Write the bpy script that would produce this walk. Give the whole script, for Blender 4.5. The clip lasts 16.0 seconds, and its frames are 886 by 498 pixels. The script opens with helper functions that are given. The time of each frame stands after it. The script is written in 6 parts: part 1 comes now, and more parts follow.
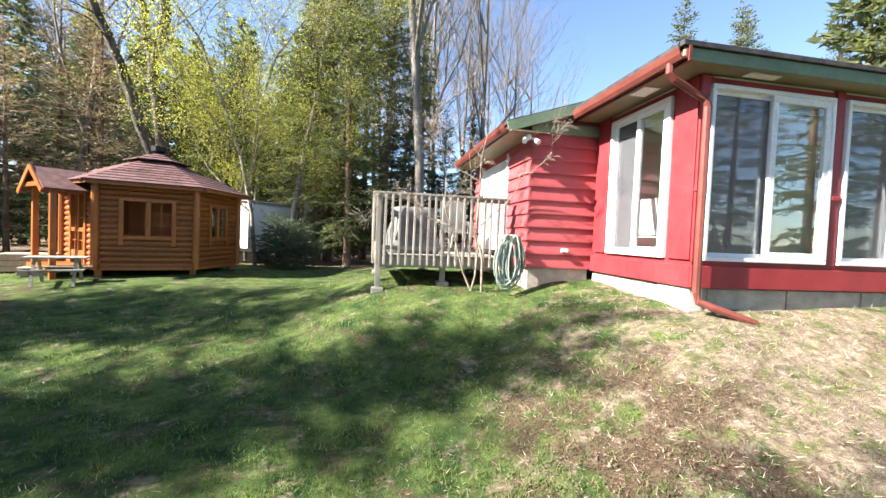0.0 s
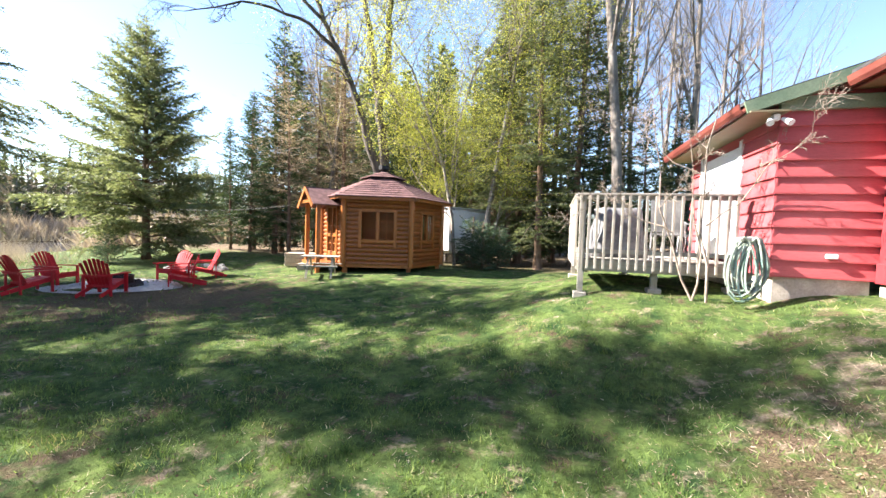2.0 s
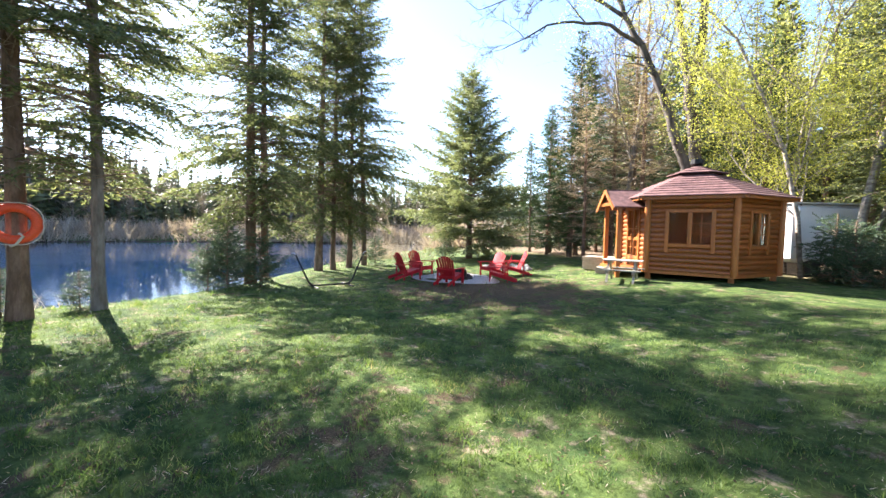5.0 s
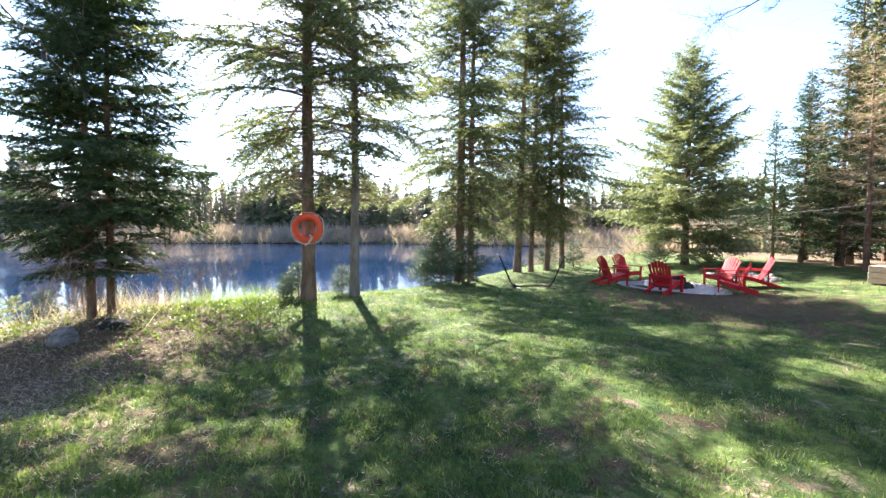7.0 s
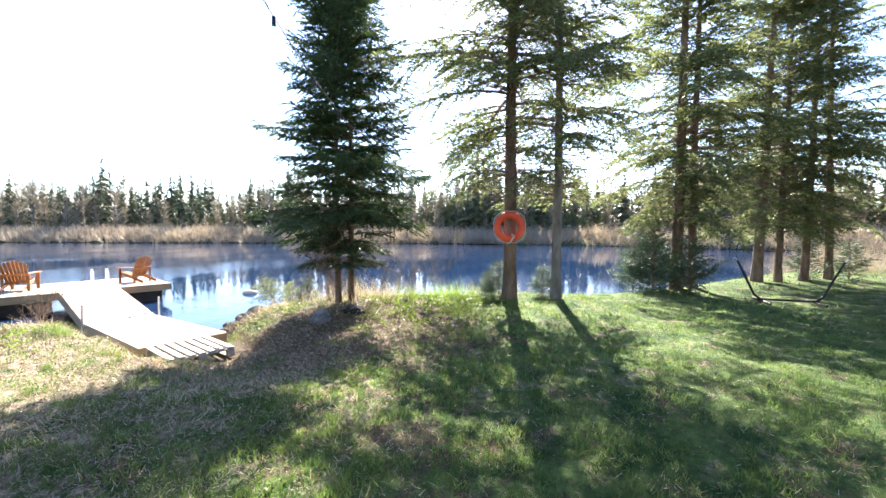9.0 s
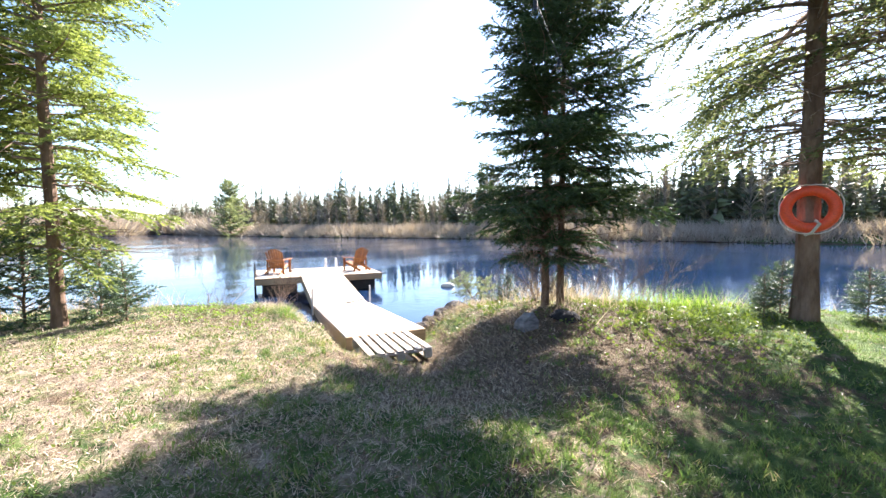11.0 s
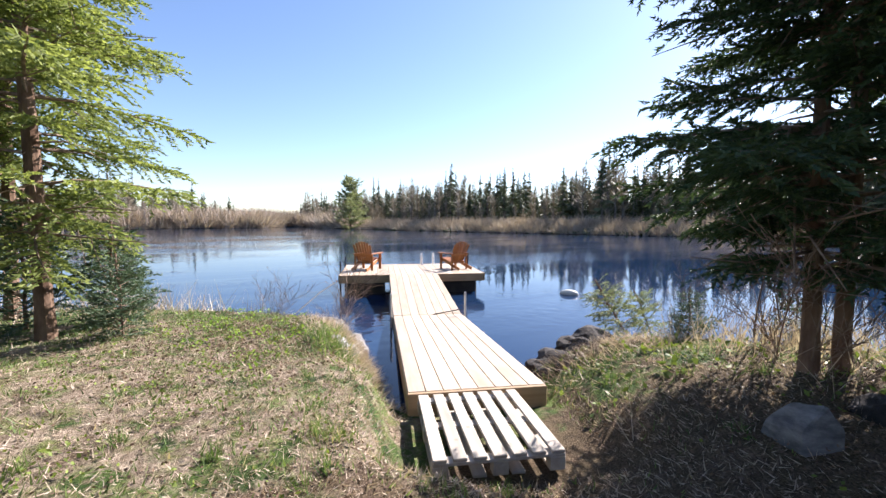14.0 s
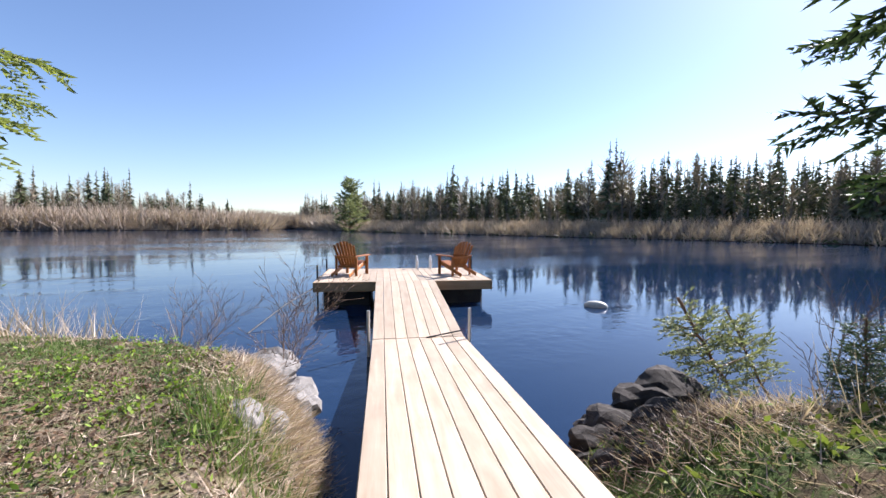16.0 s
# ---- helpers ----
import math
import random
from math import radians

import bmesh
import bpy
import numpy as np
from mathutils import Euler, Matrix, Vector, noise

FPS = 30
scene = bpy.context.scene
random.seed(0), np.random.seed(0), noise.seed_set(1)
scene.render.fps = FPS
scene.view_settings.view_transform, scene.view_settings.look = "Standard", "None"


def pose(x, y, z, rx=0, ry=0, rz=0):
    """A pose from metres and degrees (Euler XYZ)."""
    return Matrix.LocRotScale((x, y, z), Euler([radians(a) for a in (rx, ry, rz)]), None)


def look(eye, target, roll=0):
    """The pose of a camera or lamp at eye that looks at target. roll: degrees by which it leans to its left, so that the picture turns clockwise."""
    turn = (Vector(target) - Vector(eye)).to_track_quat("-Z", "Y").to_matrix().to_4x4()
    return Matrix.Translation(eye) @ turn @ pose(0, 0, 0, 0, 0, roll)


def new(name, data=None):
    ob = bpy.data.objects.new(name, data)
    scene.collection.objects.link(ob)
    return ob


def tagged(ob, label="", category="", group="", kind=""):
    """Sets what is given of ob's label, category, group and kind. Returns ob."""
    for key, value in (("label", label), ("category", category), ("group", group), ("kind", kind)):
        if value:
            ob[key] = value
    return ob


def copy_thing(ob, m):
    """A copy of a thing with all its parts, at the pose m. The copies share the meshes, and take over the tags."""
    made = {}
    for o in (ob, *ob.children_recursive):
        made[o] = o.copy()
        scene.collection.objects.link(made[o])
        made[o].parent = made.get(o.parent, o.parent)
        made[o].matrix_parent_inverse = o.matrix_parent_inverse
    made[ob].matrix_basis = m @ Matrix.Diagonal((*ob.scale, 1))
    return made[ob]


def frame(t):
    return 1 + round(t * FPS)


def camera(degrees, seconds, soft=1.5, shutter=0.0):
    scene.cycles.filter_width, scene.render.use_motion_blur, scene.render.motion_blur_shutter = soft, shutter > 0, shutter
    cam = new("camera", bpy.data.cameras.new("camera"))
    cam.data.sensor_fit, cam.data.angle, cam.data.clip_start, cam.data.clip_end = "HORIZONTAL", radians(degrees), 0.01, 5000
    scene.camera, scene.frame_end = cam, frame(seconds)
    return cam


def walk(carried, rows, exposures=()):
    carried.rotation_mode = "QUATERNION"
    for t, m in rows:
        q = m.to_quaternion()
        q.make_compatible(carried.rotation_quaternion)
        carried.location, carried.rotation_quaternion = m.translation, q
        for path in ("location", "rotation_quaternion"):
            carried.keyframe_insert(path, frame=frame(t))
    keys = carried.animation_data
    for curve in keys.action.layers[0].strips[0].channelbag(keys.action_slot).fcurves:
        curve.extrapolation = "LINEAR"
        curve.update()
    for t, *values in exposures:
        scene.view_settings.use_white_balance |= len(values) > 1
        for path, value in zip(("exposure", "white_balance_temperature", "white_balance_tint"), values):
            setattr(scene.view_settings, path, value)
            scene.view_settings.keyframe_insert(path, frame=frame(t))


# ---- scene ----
cam = camera(95.1, 16.0)
METRES, EYE, TILT, LEAN, TURN = 7.6, 1.6, 0.3, -2.4, -10.0
ROWS = [
    (0.0, 0.0, 0.0, 0.0, 0.0, -2.12, -0.07),
    (0.5, -0.0129, -0.0051, 0.0003, 6.42, -2.02, 0.05),
    (1.0, -0.0231, -0.01, 0.0004, 12.76, -1.93, 0.2),
    (1.5, -0.0305, -0.0145, 0.0009, 19.06, -1.85, 0.29),
    (2.0, -0.0363, -0.0225, 0.0018, 25.38, -1.7, 0.36),
    (2.5, -0.0406, -0.0337, 0.0023, 31.7, -1.52, 0.36),
    (3.0, -0.0451, -0.0429, 0.0026, 38.08, -1.39, 0.35),
    (3.5, -0.0496, -0.0511, 0.0021, 44.47, -1.29, 0.33),
    (4.0, -0.0545, -0.0617, 0.0011, 50.93, -1.19, 0.25),
    (6.5, -0.0691, -0.1097, -0.0049, 83.82, -0.55, -0.19),
    (7.0, -0.0723, -0.1211, -0.0064, 90.4, -0.49, -0.36),
    (7.5, -0.0768, -0.1356, -0.0083, 96.92, -0.43, -0.53),
    (8.0, -0.0849, -0.1468, -0.0112, 103.37, -0.39, -0.59),
    (8.5, -0.0942, -0.1595, -0.0119, 109.68, -0.46, -0.78),
    (9.0, -0.1116, -0.1759, -0.0131, 116.08, -0.55, -0.94),
    (9.5, -0.1337, -0.2011, -0.0166, 122.46, -0.75, -1.09),
    (10.0, -0.1605, -0.2365, -0.0201, 128.8, -1.11, -1.23),
    (12.5, -0.3197, -0.465, -0.0358, 156.32, -2.42, -1.75),
    (13.0, -0.349, -0.5126, -0.0368, 157.39, -2.78, -1.87),
    (13.5, -0.3805, -0.5609, -0.0368, 157.49, -2.72, -1.98),
    (14.0, -0.4109, -0.6146, -0.0365, 157.57, -2.72, -2.17),
    (14.5, -0.4385, -0.6694, -0.0384, 157.64, -2.6, -2.28),
    (15.0, -0.4628, -0.7265, -0.0428, 157.71, -2.52, -2.34),
    (15.5, -0.4869, -0.7812, -0.0465, 157.79, -2.35, -2.26),
    (16.0, -0.5136, -0.8402, -0.0529, 157.79, -2.27, -2.41),
]
EXPOSURES = [(0.0, 2.38, 6500, 13), (2.0, 2.7, 6500, 15), (4.0, 2.85, 6450, 16), (7.0, 3.03, 6350, 17), (10.0, 2.97, 6250, 17), (12.5, 2.3, 6300, 19), (16.0, 1.5, 6050, 20)]
walk(cam, [(t, pose(0, 0, EYE, TILT, LEAN, TURN) @ pose(METRES * x, METRES * y, METRES * z, 90 + pitch, roll, yaw)) for t, x, y, z, yaw, pitch, roll in ROWS], EXPOSURES)

# ---- world and sun ----
SUN_AZ, SUN_EL = math.radians(189.5), math.radians(37.0)   # the way towards the sun, from +x anticlockwise
to_sun = Vector((math.cos(SUN_AZ) * math.cos(SUN_EL), math.sin(SUN_AZ) * math.cos(SUN_EL), math.sin(SUN_EL)))
world = bpy.data.worlds.new("sky")
scene.world = world
world.use_nodes = True
wn = world.node_tree.nodes
sky = wn.new("ShaderNodeTexSky")
sky.sky_type, sky.sun_disc = "NISHITA", False
sky.sun_elevation, sky.sun_rotation = SUN_EL, math.pi / 2 - SUN_AZ
sky.air_density, sky.dust_density, sky.ozone_density = 1.0, 0.3, 2.9
world.node_tree.links.new(sky.outputs[0], wn["Background"].inputs[0])
wn["Background"].inputs[1].default_value = 0.065
sun_data = bpy.data.lights.new("sun", "SUN")
sun_data.energy, sun_data.angle, sun_data.color = 5.0, math.radians(0.55), (1.0, 0.94, 0.84)
sun = new("sun", sun_data)
sun.matrix_world = look(to_sun * 60, (0, 0, 0))


# ---- materials ----
class Nodes:
    """A short way to write node materials."""

    def __init__(self, name):
        self.m = bpy.data.materials.new(name)
        self.m.use_nodes = True
        self.t = self.m.node_tree
        self.b = self.t.nodes["Principled BSDF"]
        self.out = self.t.nodes["Material Output"]

    def add(self, kind, **kw):
        n = self.t.nodes.new(kind)
        for k, v in kw.items():
            if k == "operation":
                n.operation = v
            elif k == "data_type":
                n.data_type = v
            elif k == "blend_type":
                n.blend_type = v
            else:
                self.put(v, n.inputs[k])
        return n

    def put(self, v, socket):
        if isinstance(v, bpy.types.NodeSocket):
            self.t.links.new(v, socket)
        else:
            if socket.type == "RGBA" and len(v) == 3:
                v = (*v, 1)
            socket.default_value = v

    def coords(self, scale=(1, 1, 1), world=False, turn=(0, 0, 0)):
        src = self.add("ShaderNodeNewGeometry").outputs["Position"] if world else self.add("ShaderNodeTexCoord").outputs["Object"]
        mp = self.add("ShaderNodeMapping", Vector=src)
        mp.inputs["Scale"].default_value, mp.inputs["Rotation"].default_value = scale, turn
        return mp.outputs[0]

    def noise(self, vec, scale, detail=4, rough=0.55, distort=0.0):
        return self.add("ShaderNodeTexNoise", Vector=vec, Scale=scale, Detail=detail, Roughness=rough, Distortion=distort).outputs[0]

    def ramp(self, fac, *stops):
        r = self.add("ShaderNodeValToRGB")
        self.put(fac, r.inputs[0])
        els = r.color_ramp.elements
        while len(els) < len(stops):
            els.new(0.5)
        for e, (p, c) in zip(els, stops):
            e.position, e.color = p, ((*c, 1) if isinstance(c, tuple) else (c, c, c, 1))
        return r.outputs[0]

    def mix(self, fac, a, b, blend="MIX"):
        n = self.add("ShaderNodeMix", data_type="RGBA", blend_type=blend)
        self.put(fac, n.inputs[0])
        self.put(a, n.inputs[6])
        self.put(b, n.inputs[7])
        return n.outputs[2]

    def math(self, op, a, b=0.0):
        n = self.add("ShaderNodeMath", operation=op)
        self.put(a, n.inputs[0])
        self.put(b, n.inputs[1])
        return n.outputs[0]

    def bump(self, h, strength=0.4, dist=0.01):
        self.put(self.add("ShaderNodeBump", Height=h, Strength=strength, Distance=dist).outputs[0], self.b.inputs["Normal"])

    def done(self, color, rough=0.7, metal=0.0, spec=0.4):
        self.put(color, self.b.inputs["Base Color"])
        self.put(rough, self.b.inputs["Roughness"])
        self.b.inputs["Metallic"].default_value = metal
        self.b.inputs["Specular IOR Level"].default_value = spec
        return self.m


def speckled(name, a, b, scale=8.0, rough=0.7, fine=60.0, bump=0.3, dist=0.004, metal=0.0, spec=0.4, stretch=(1, 1, 1), per_object=0.0):
    """Two colours in blotches, fine grain, and relief."""
    n = Nodes(name)
    v = n.coords(stretch)
    big, small = n.noise(v, scale, 5), n.noise(v, fine, 3)
    col = n.mix(n.ramp(big, (0.35, 0.0), (0.68, 1.0)), a, b)
    col = n.mix(0.35, col, n.ramp(small, (0.3, 0.25), (0.7, 1.0)), "MULTIPLY")
    if per_object:
        rnd = n.add("ShaderNodeObjectInfo").outputs["Random"]
        col = n.mix(1.0, col, n.ramp(rnd, (0.0, 1.0 - per_object), (1.0, 1.0)), "MULTIPLY")
    n.bump(n.math("ADD", n.math("MULTIPLY", big, 0.6), n.math("MULTIPLY", small, 0.5)), bump, dist)
    return n.done(col, n.ramp(small, (0.3, max(0, rough - 0.1)), (0.7, min(1, rough + 0.1))), metal, spec)


def leafy(name, dark, light, trans=0.35, rough=0.55, accent=None, mottle=0.7, amount=0.45, per_piece=0.65):
    """Foliage: each leaf or sprig its own shade, some light through it."""
    n = Nodes(name)
    rnd = n.add("ShaderNodeNewGeometry").outputs["Random Per Island"]
    big = n.math("SUBTRACT", n.noise(n.coords(world=True), mottle, 4, 0.65), 0.5)
    f = n.math("ADD", n.math("MULTIPLY", rnd, per_piece), n.math("ADD", n.math("MULTIPLY", big, amount), 0.5 - per_piece / 2 + 0.05))
    stops = [(0.1, dark), (0.85, light)] + ([(0.97, accent)] if accent else [])
    col = n.ramp(f, *stops)
    n.done(col, rough, 0.0, 0.3)
    tr = n.add("ShaderNodeBsdfTranslucent", Color=n.mix(1.0, col, (1.0, 1.0, 0.68), "MULTIPLY"))
    ms = n.add("ShaderNodeMixShader")
    ms.inputs[0].default_value = trans
    n.t.links.new(n.b.outputs[0], ms.inputs[1])
    n.t.links.new(tr.outputs[0], ms.inputs[2])
    n.t.links.new(ms.outputs[0], n.out.inputs[0])
    return n.m


def wood(name, a, b, axis=0, rough=0.6, grain=1.0, per_object=0.25, bump=0.25, spec=0.3):
    """Boards with grain along one axis, knots and streaks, each board its own shade."""
    n = Nodes(name)
    st = [14.0 * grain] * 3
    st[axis] = 0.8 * grain
    rnd = n.add("ShaderNodeObjectInfo").outputs["Random"]
    src = n.add("ShaderNodeTexCoord").outputs["Object"]
    off = n.add("ShaderNodeVectorMath", operation="ADD")
    n.put(src, off.inputs[0])
    n.put(n.add("ShaderNodeCombineXYZ", X=n.math("MULTIPLY", rnd, 37.0), Y=n.math("MULTIPLY", rnd, 11.0), Z=n.math("MULTIPLY", rnd, 23.0)).outputs[0], off.inputs[1])
    mp = n.add("ShaderNodeMapping", Vector=off.outputs[0])
    mp.inputs["Scale"].default_value = st
    g1, g2 = n.noise(mp.outputs[0], 1.0, 6, 0.65, 0.6), n.noise(off.outputs[0], 2.3, 3)
    col = n.mix(n.ramp(g1, (0.3, 0.0), (0.72, 1.0)), a, b)
    col = n.mix(0.4, col, n.ramp(g2, (0.3, 0.55), (0.7, 1.0)), "MULTIPLY")
    knots = n.add("ShaderNodeTexVoronoi", Vector=off.outputs[0], Scale=3.5).outputs["Distance"]
    col = n.mix(n.ramp(knots, (0.03, 0.55), (0.08, 0.0)), col, tuple(c * 0.35 for c in a))
    col = n.mix(1.0, col, n.ramp(rnd, (0.0, 1.0 - per_object), (1.0, 1.0)), "MULTIPLY")
    n.bump(g1, bump, 0.003)
    return n.done(col, n.ramp(g1, (0.3, rough - 0.12), (0.7, rough + 0.1)), 0.0, spec)


def glass(name, tint=(0.9, 0.95, 0.93), veil=0.0):
    n = Nodes(name)
    gl = n.add("ShaderNodeBsdfGlossy", Color=(1, 1, 1), Roughness=0.02)
    tr = n.add("ShaderNodeBsdfTransparent", Color=tint)
    fr = n.add("ShaderNodeFresnel", IOR=1.55)
    ms = n.add("ShaderNodeMixShader")
    n.put(n.math("MINIMUM", n.math("ADD", n.math("MULTIPLY", fr.outputs[0], 0.35), 0.01), 0.9), ms.inputs[0])
    mesh = n.add("ShaderNodeMixShader")
    mesh.inputs[0].default_value = veil
    n.t.links.new(tr.outputs[0], mesh.inputs[1])
    n.t.links.new(n.add("ShaderNodeBsdfDiffuse", Color=(0.32, 0.34, 0.36)).outputs[0], mesh.inputs[2])
    n.t.links.new(mesh.outputs[0], ms.inputs[1])
    n.t.links.new(gl.outputs[0], ms.inputs[2])
    n.t.links.new(ms.outputs[0], n.out.inputs[0])
    return n.m


def ground_material():
    n = Nodes("lawn_soil")
    v = n.coords(world=True)
    sep = n.add("ShaderNodeSeparateXYZ", Vector=n.add("ShaderNodeNewGeometry").outputs["Position"])
    X, Y, Z = sep.outputs
    big, mid, fine = n.noise(v, 0.45, 5), n.noise(v, 2.6, 6, 0.65), n.noise(v, 75.0, 5, 0.75)
    green = n.mix(n.ramp(mid, (0.35, 0.0), (0.65, 1.0)), (0.029, 0.069, 0.021), (0.163, 0.228, 0.063))
    straw = n.mix(n.ramp(n.noise(v, 9.0, 8, 0.75), (0.3, 0.0), (0.7, 1.0)), (0.2, 0.14, 0.095), (0.66, 0.54, 0.4))
    straw = n.mix(0.75, straw, n.ramp(n.noise(v, 22.0, 6, 0.75), (0.36, 0.5), (0.6, 1.0)), "MULTIPLY")
    straw = n.mix(n.ramp(n.noise(v, 5.5, 6, 0.7), (0.5, 0.0), (0.62, 0.75)), straw, (0.15, 0.2, 0.04))
    soil = n.mix(n.ramp(fine, (0.4, 0.0), (0.65, 1.0)), (0.085, 0.054, 0.034), (0.25, 0.18, 0.12))

    def spot(cx, cy, r):
        d = n.add("ShaderNodeVectorMath", operation="DISTANCE")
        n.put(n.add("ShaderNodeCombineXYZ", X=X, Y=Y).outputs[0], d.inputs[0])
        d.inputs[1].default_value = (cx, cy, 0)
        return n.math("MAXIMUM", n.math("SUBTRACT", 1.0, n.math("DIVIDE", d.outputs["Value"], r)), 0.0)
    dry = n.math("ADD", n.math("MULTIPLY", spot(4.5, 2.2, 4.2), 1.1), n.math("MULTIPLY", spot(-2.6, -7.0, 5.0), 0.85))
    dry = n.math("ADD", dry, n.math("MULTIPLY", spot(-5.8, -4.6, 1.6), 0.5))
    worn = n.math("ADD", n.math("MULTIPLY", spot(-8.6, 6.9, 3.6), 1.1), n.math("MULTIPLY", spot(-5.3, -5.2, 1.6), 0.95))
    worn = n.math("ADD", worn, n.math("MULTIPLY", spot(-13.0, 24.0, 9.0), 1.0))
    worn = n.math("ADD", worn, n.math("ADD", n.math("MULTIPLY", spot(-6.8, -4.2, 2.5), 1.5), n.math("MULTIPLY", spot(2.0, 2.4, 1.7), 0.6)))
    worn = n.math("ADD", worn, n.math("ADD", n.math("MULTIPLY", spot(-4.1, -2.5, 1.5), 0.35), n.math("MULTIPLY", spot(-3.5, 0.9, 1.2), 0.3)))
    f1 = n.math("ADD", n.math("ADD", dry, 0.02), n.math("MULTIPLY", n.math("SUBTRACT", n.noise(v, 3.0, 7, 0.72), 0.53), 3.6))
    f2 = n.math("ADD", worn, n.math("MULTIPLY", n.math("SUBTRACT", n.noise(v, 2.3, 7, 0.72), 0.525), 3.4))
    col = n.mix(n.ramp(f1, (0.12, 0.0), (0.5, 1.0)), green, straw)
    col = n.mix(n.ramp(f2, (0.1, 0.0), (0.42, 0.9)), col, soil)
    col = n.mix(0.55, col, n.ramp(fine, (0.3, 0.5), (0.6, 1.0)), "MULTIPLY")
    col = n.mix(0.5, col, n.ramp(big, (0.3, 0.75), (0.65, 1.0)), "MULTIPLY")
    col = n.mix(0.9, col, n.ramp(n.noise(v, 13.0, 9, 0.8), (0.36, 0.42), (0.6, 1.0)), "MULTIPLY")
    edge = n.math("ADD", n.math("SUBTRACT", Y, n.math("MULTIPLY", X, -0.12)), n.math("MULTIPLY", n.noise(v, 0.5, 4), 2.4))
    floor = n.mix(n.ramp(n.noise(v, 7.0, 7, 0.75), (0.35, 0.0), (0.65, 1.0)), (0.06, 0.042, 0.028), (0.27, 0.2, 0.135))
    col = n.mix(n.ramp(n.math("DIVIDE", n.math("SUBTRACT", edge, 15.2), 2.4), (0.0, 0.0), (1.0, 0.95)), col, floor)
    low = n.math("LESS_THAN", Z, -0.62)
    col = n.mix(low, col, (0.09, 0.06, 0.04))
    n.bump(n.math("ADD", fine, n.math("MULTIPLY", mid, 1.5)), 0.8, 0.045)
    return n.done(col, 0.95, 0.0, 0.1)


def water_material():
    n = Nodes("river_water")
    v = n.coords((1.0, 1.0, 1.0), world=True)
    st = n.coords((0.16, 0.6, 1.0), world=True, turn=(0, 0, math.radians(25)))
    ripple, swirl = n.noise(v, 5.0, 3, 0.5), n.noise(st, 1.1, 4, 0.55, 0.4)
    patch = n.ramp(n.noise(st, 0.35, 3), (0.46, 0.04), (0.62, 1.0))
    h = n.math("ADD", n.math("MULTIPLY", ripple, patch), n.math("MULTIPLY", swirl, 0.5))
    n.bump(h, 0.4, 0.045)
    col = n.mix(n.noise(v, 0.3, 2), (0.005, 0.019, 0.056), (0.01, 0.022, 0.048))
    m = n.done(col, 0.03, 0.0, 0.5)
    n.b.inputs["IOR"].default_value = 1.333
    return m


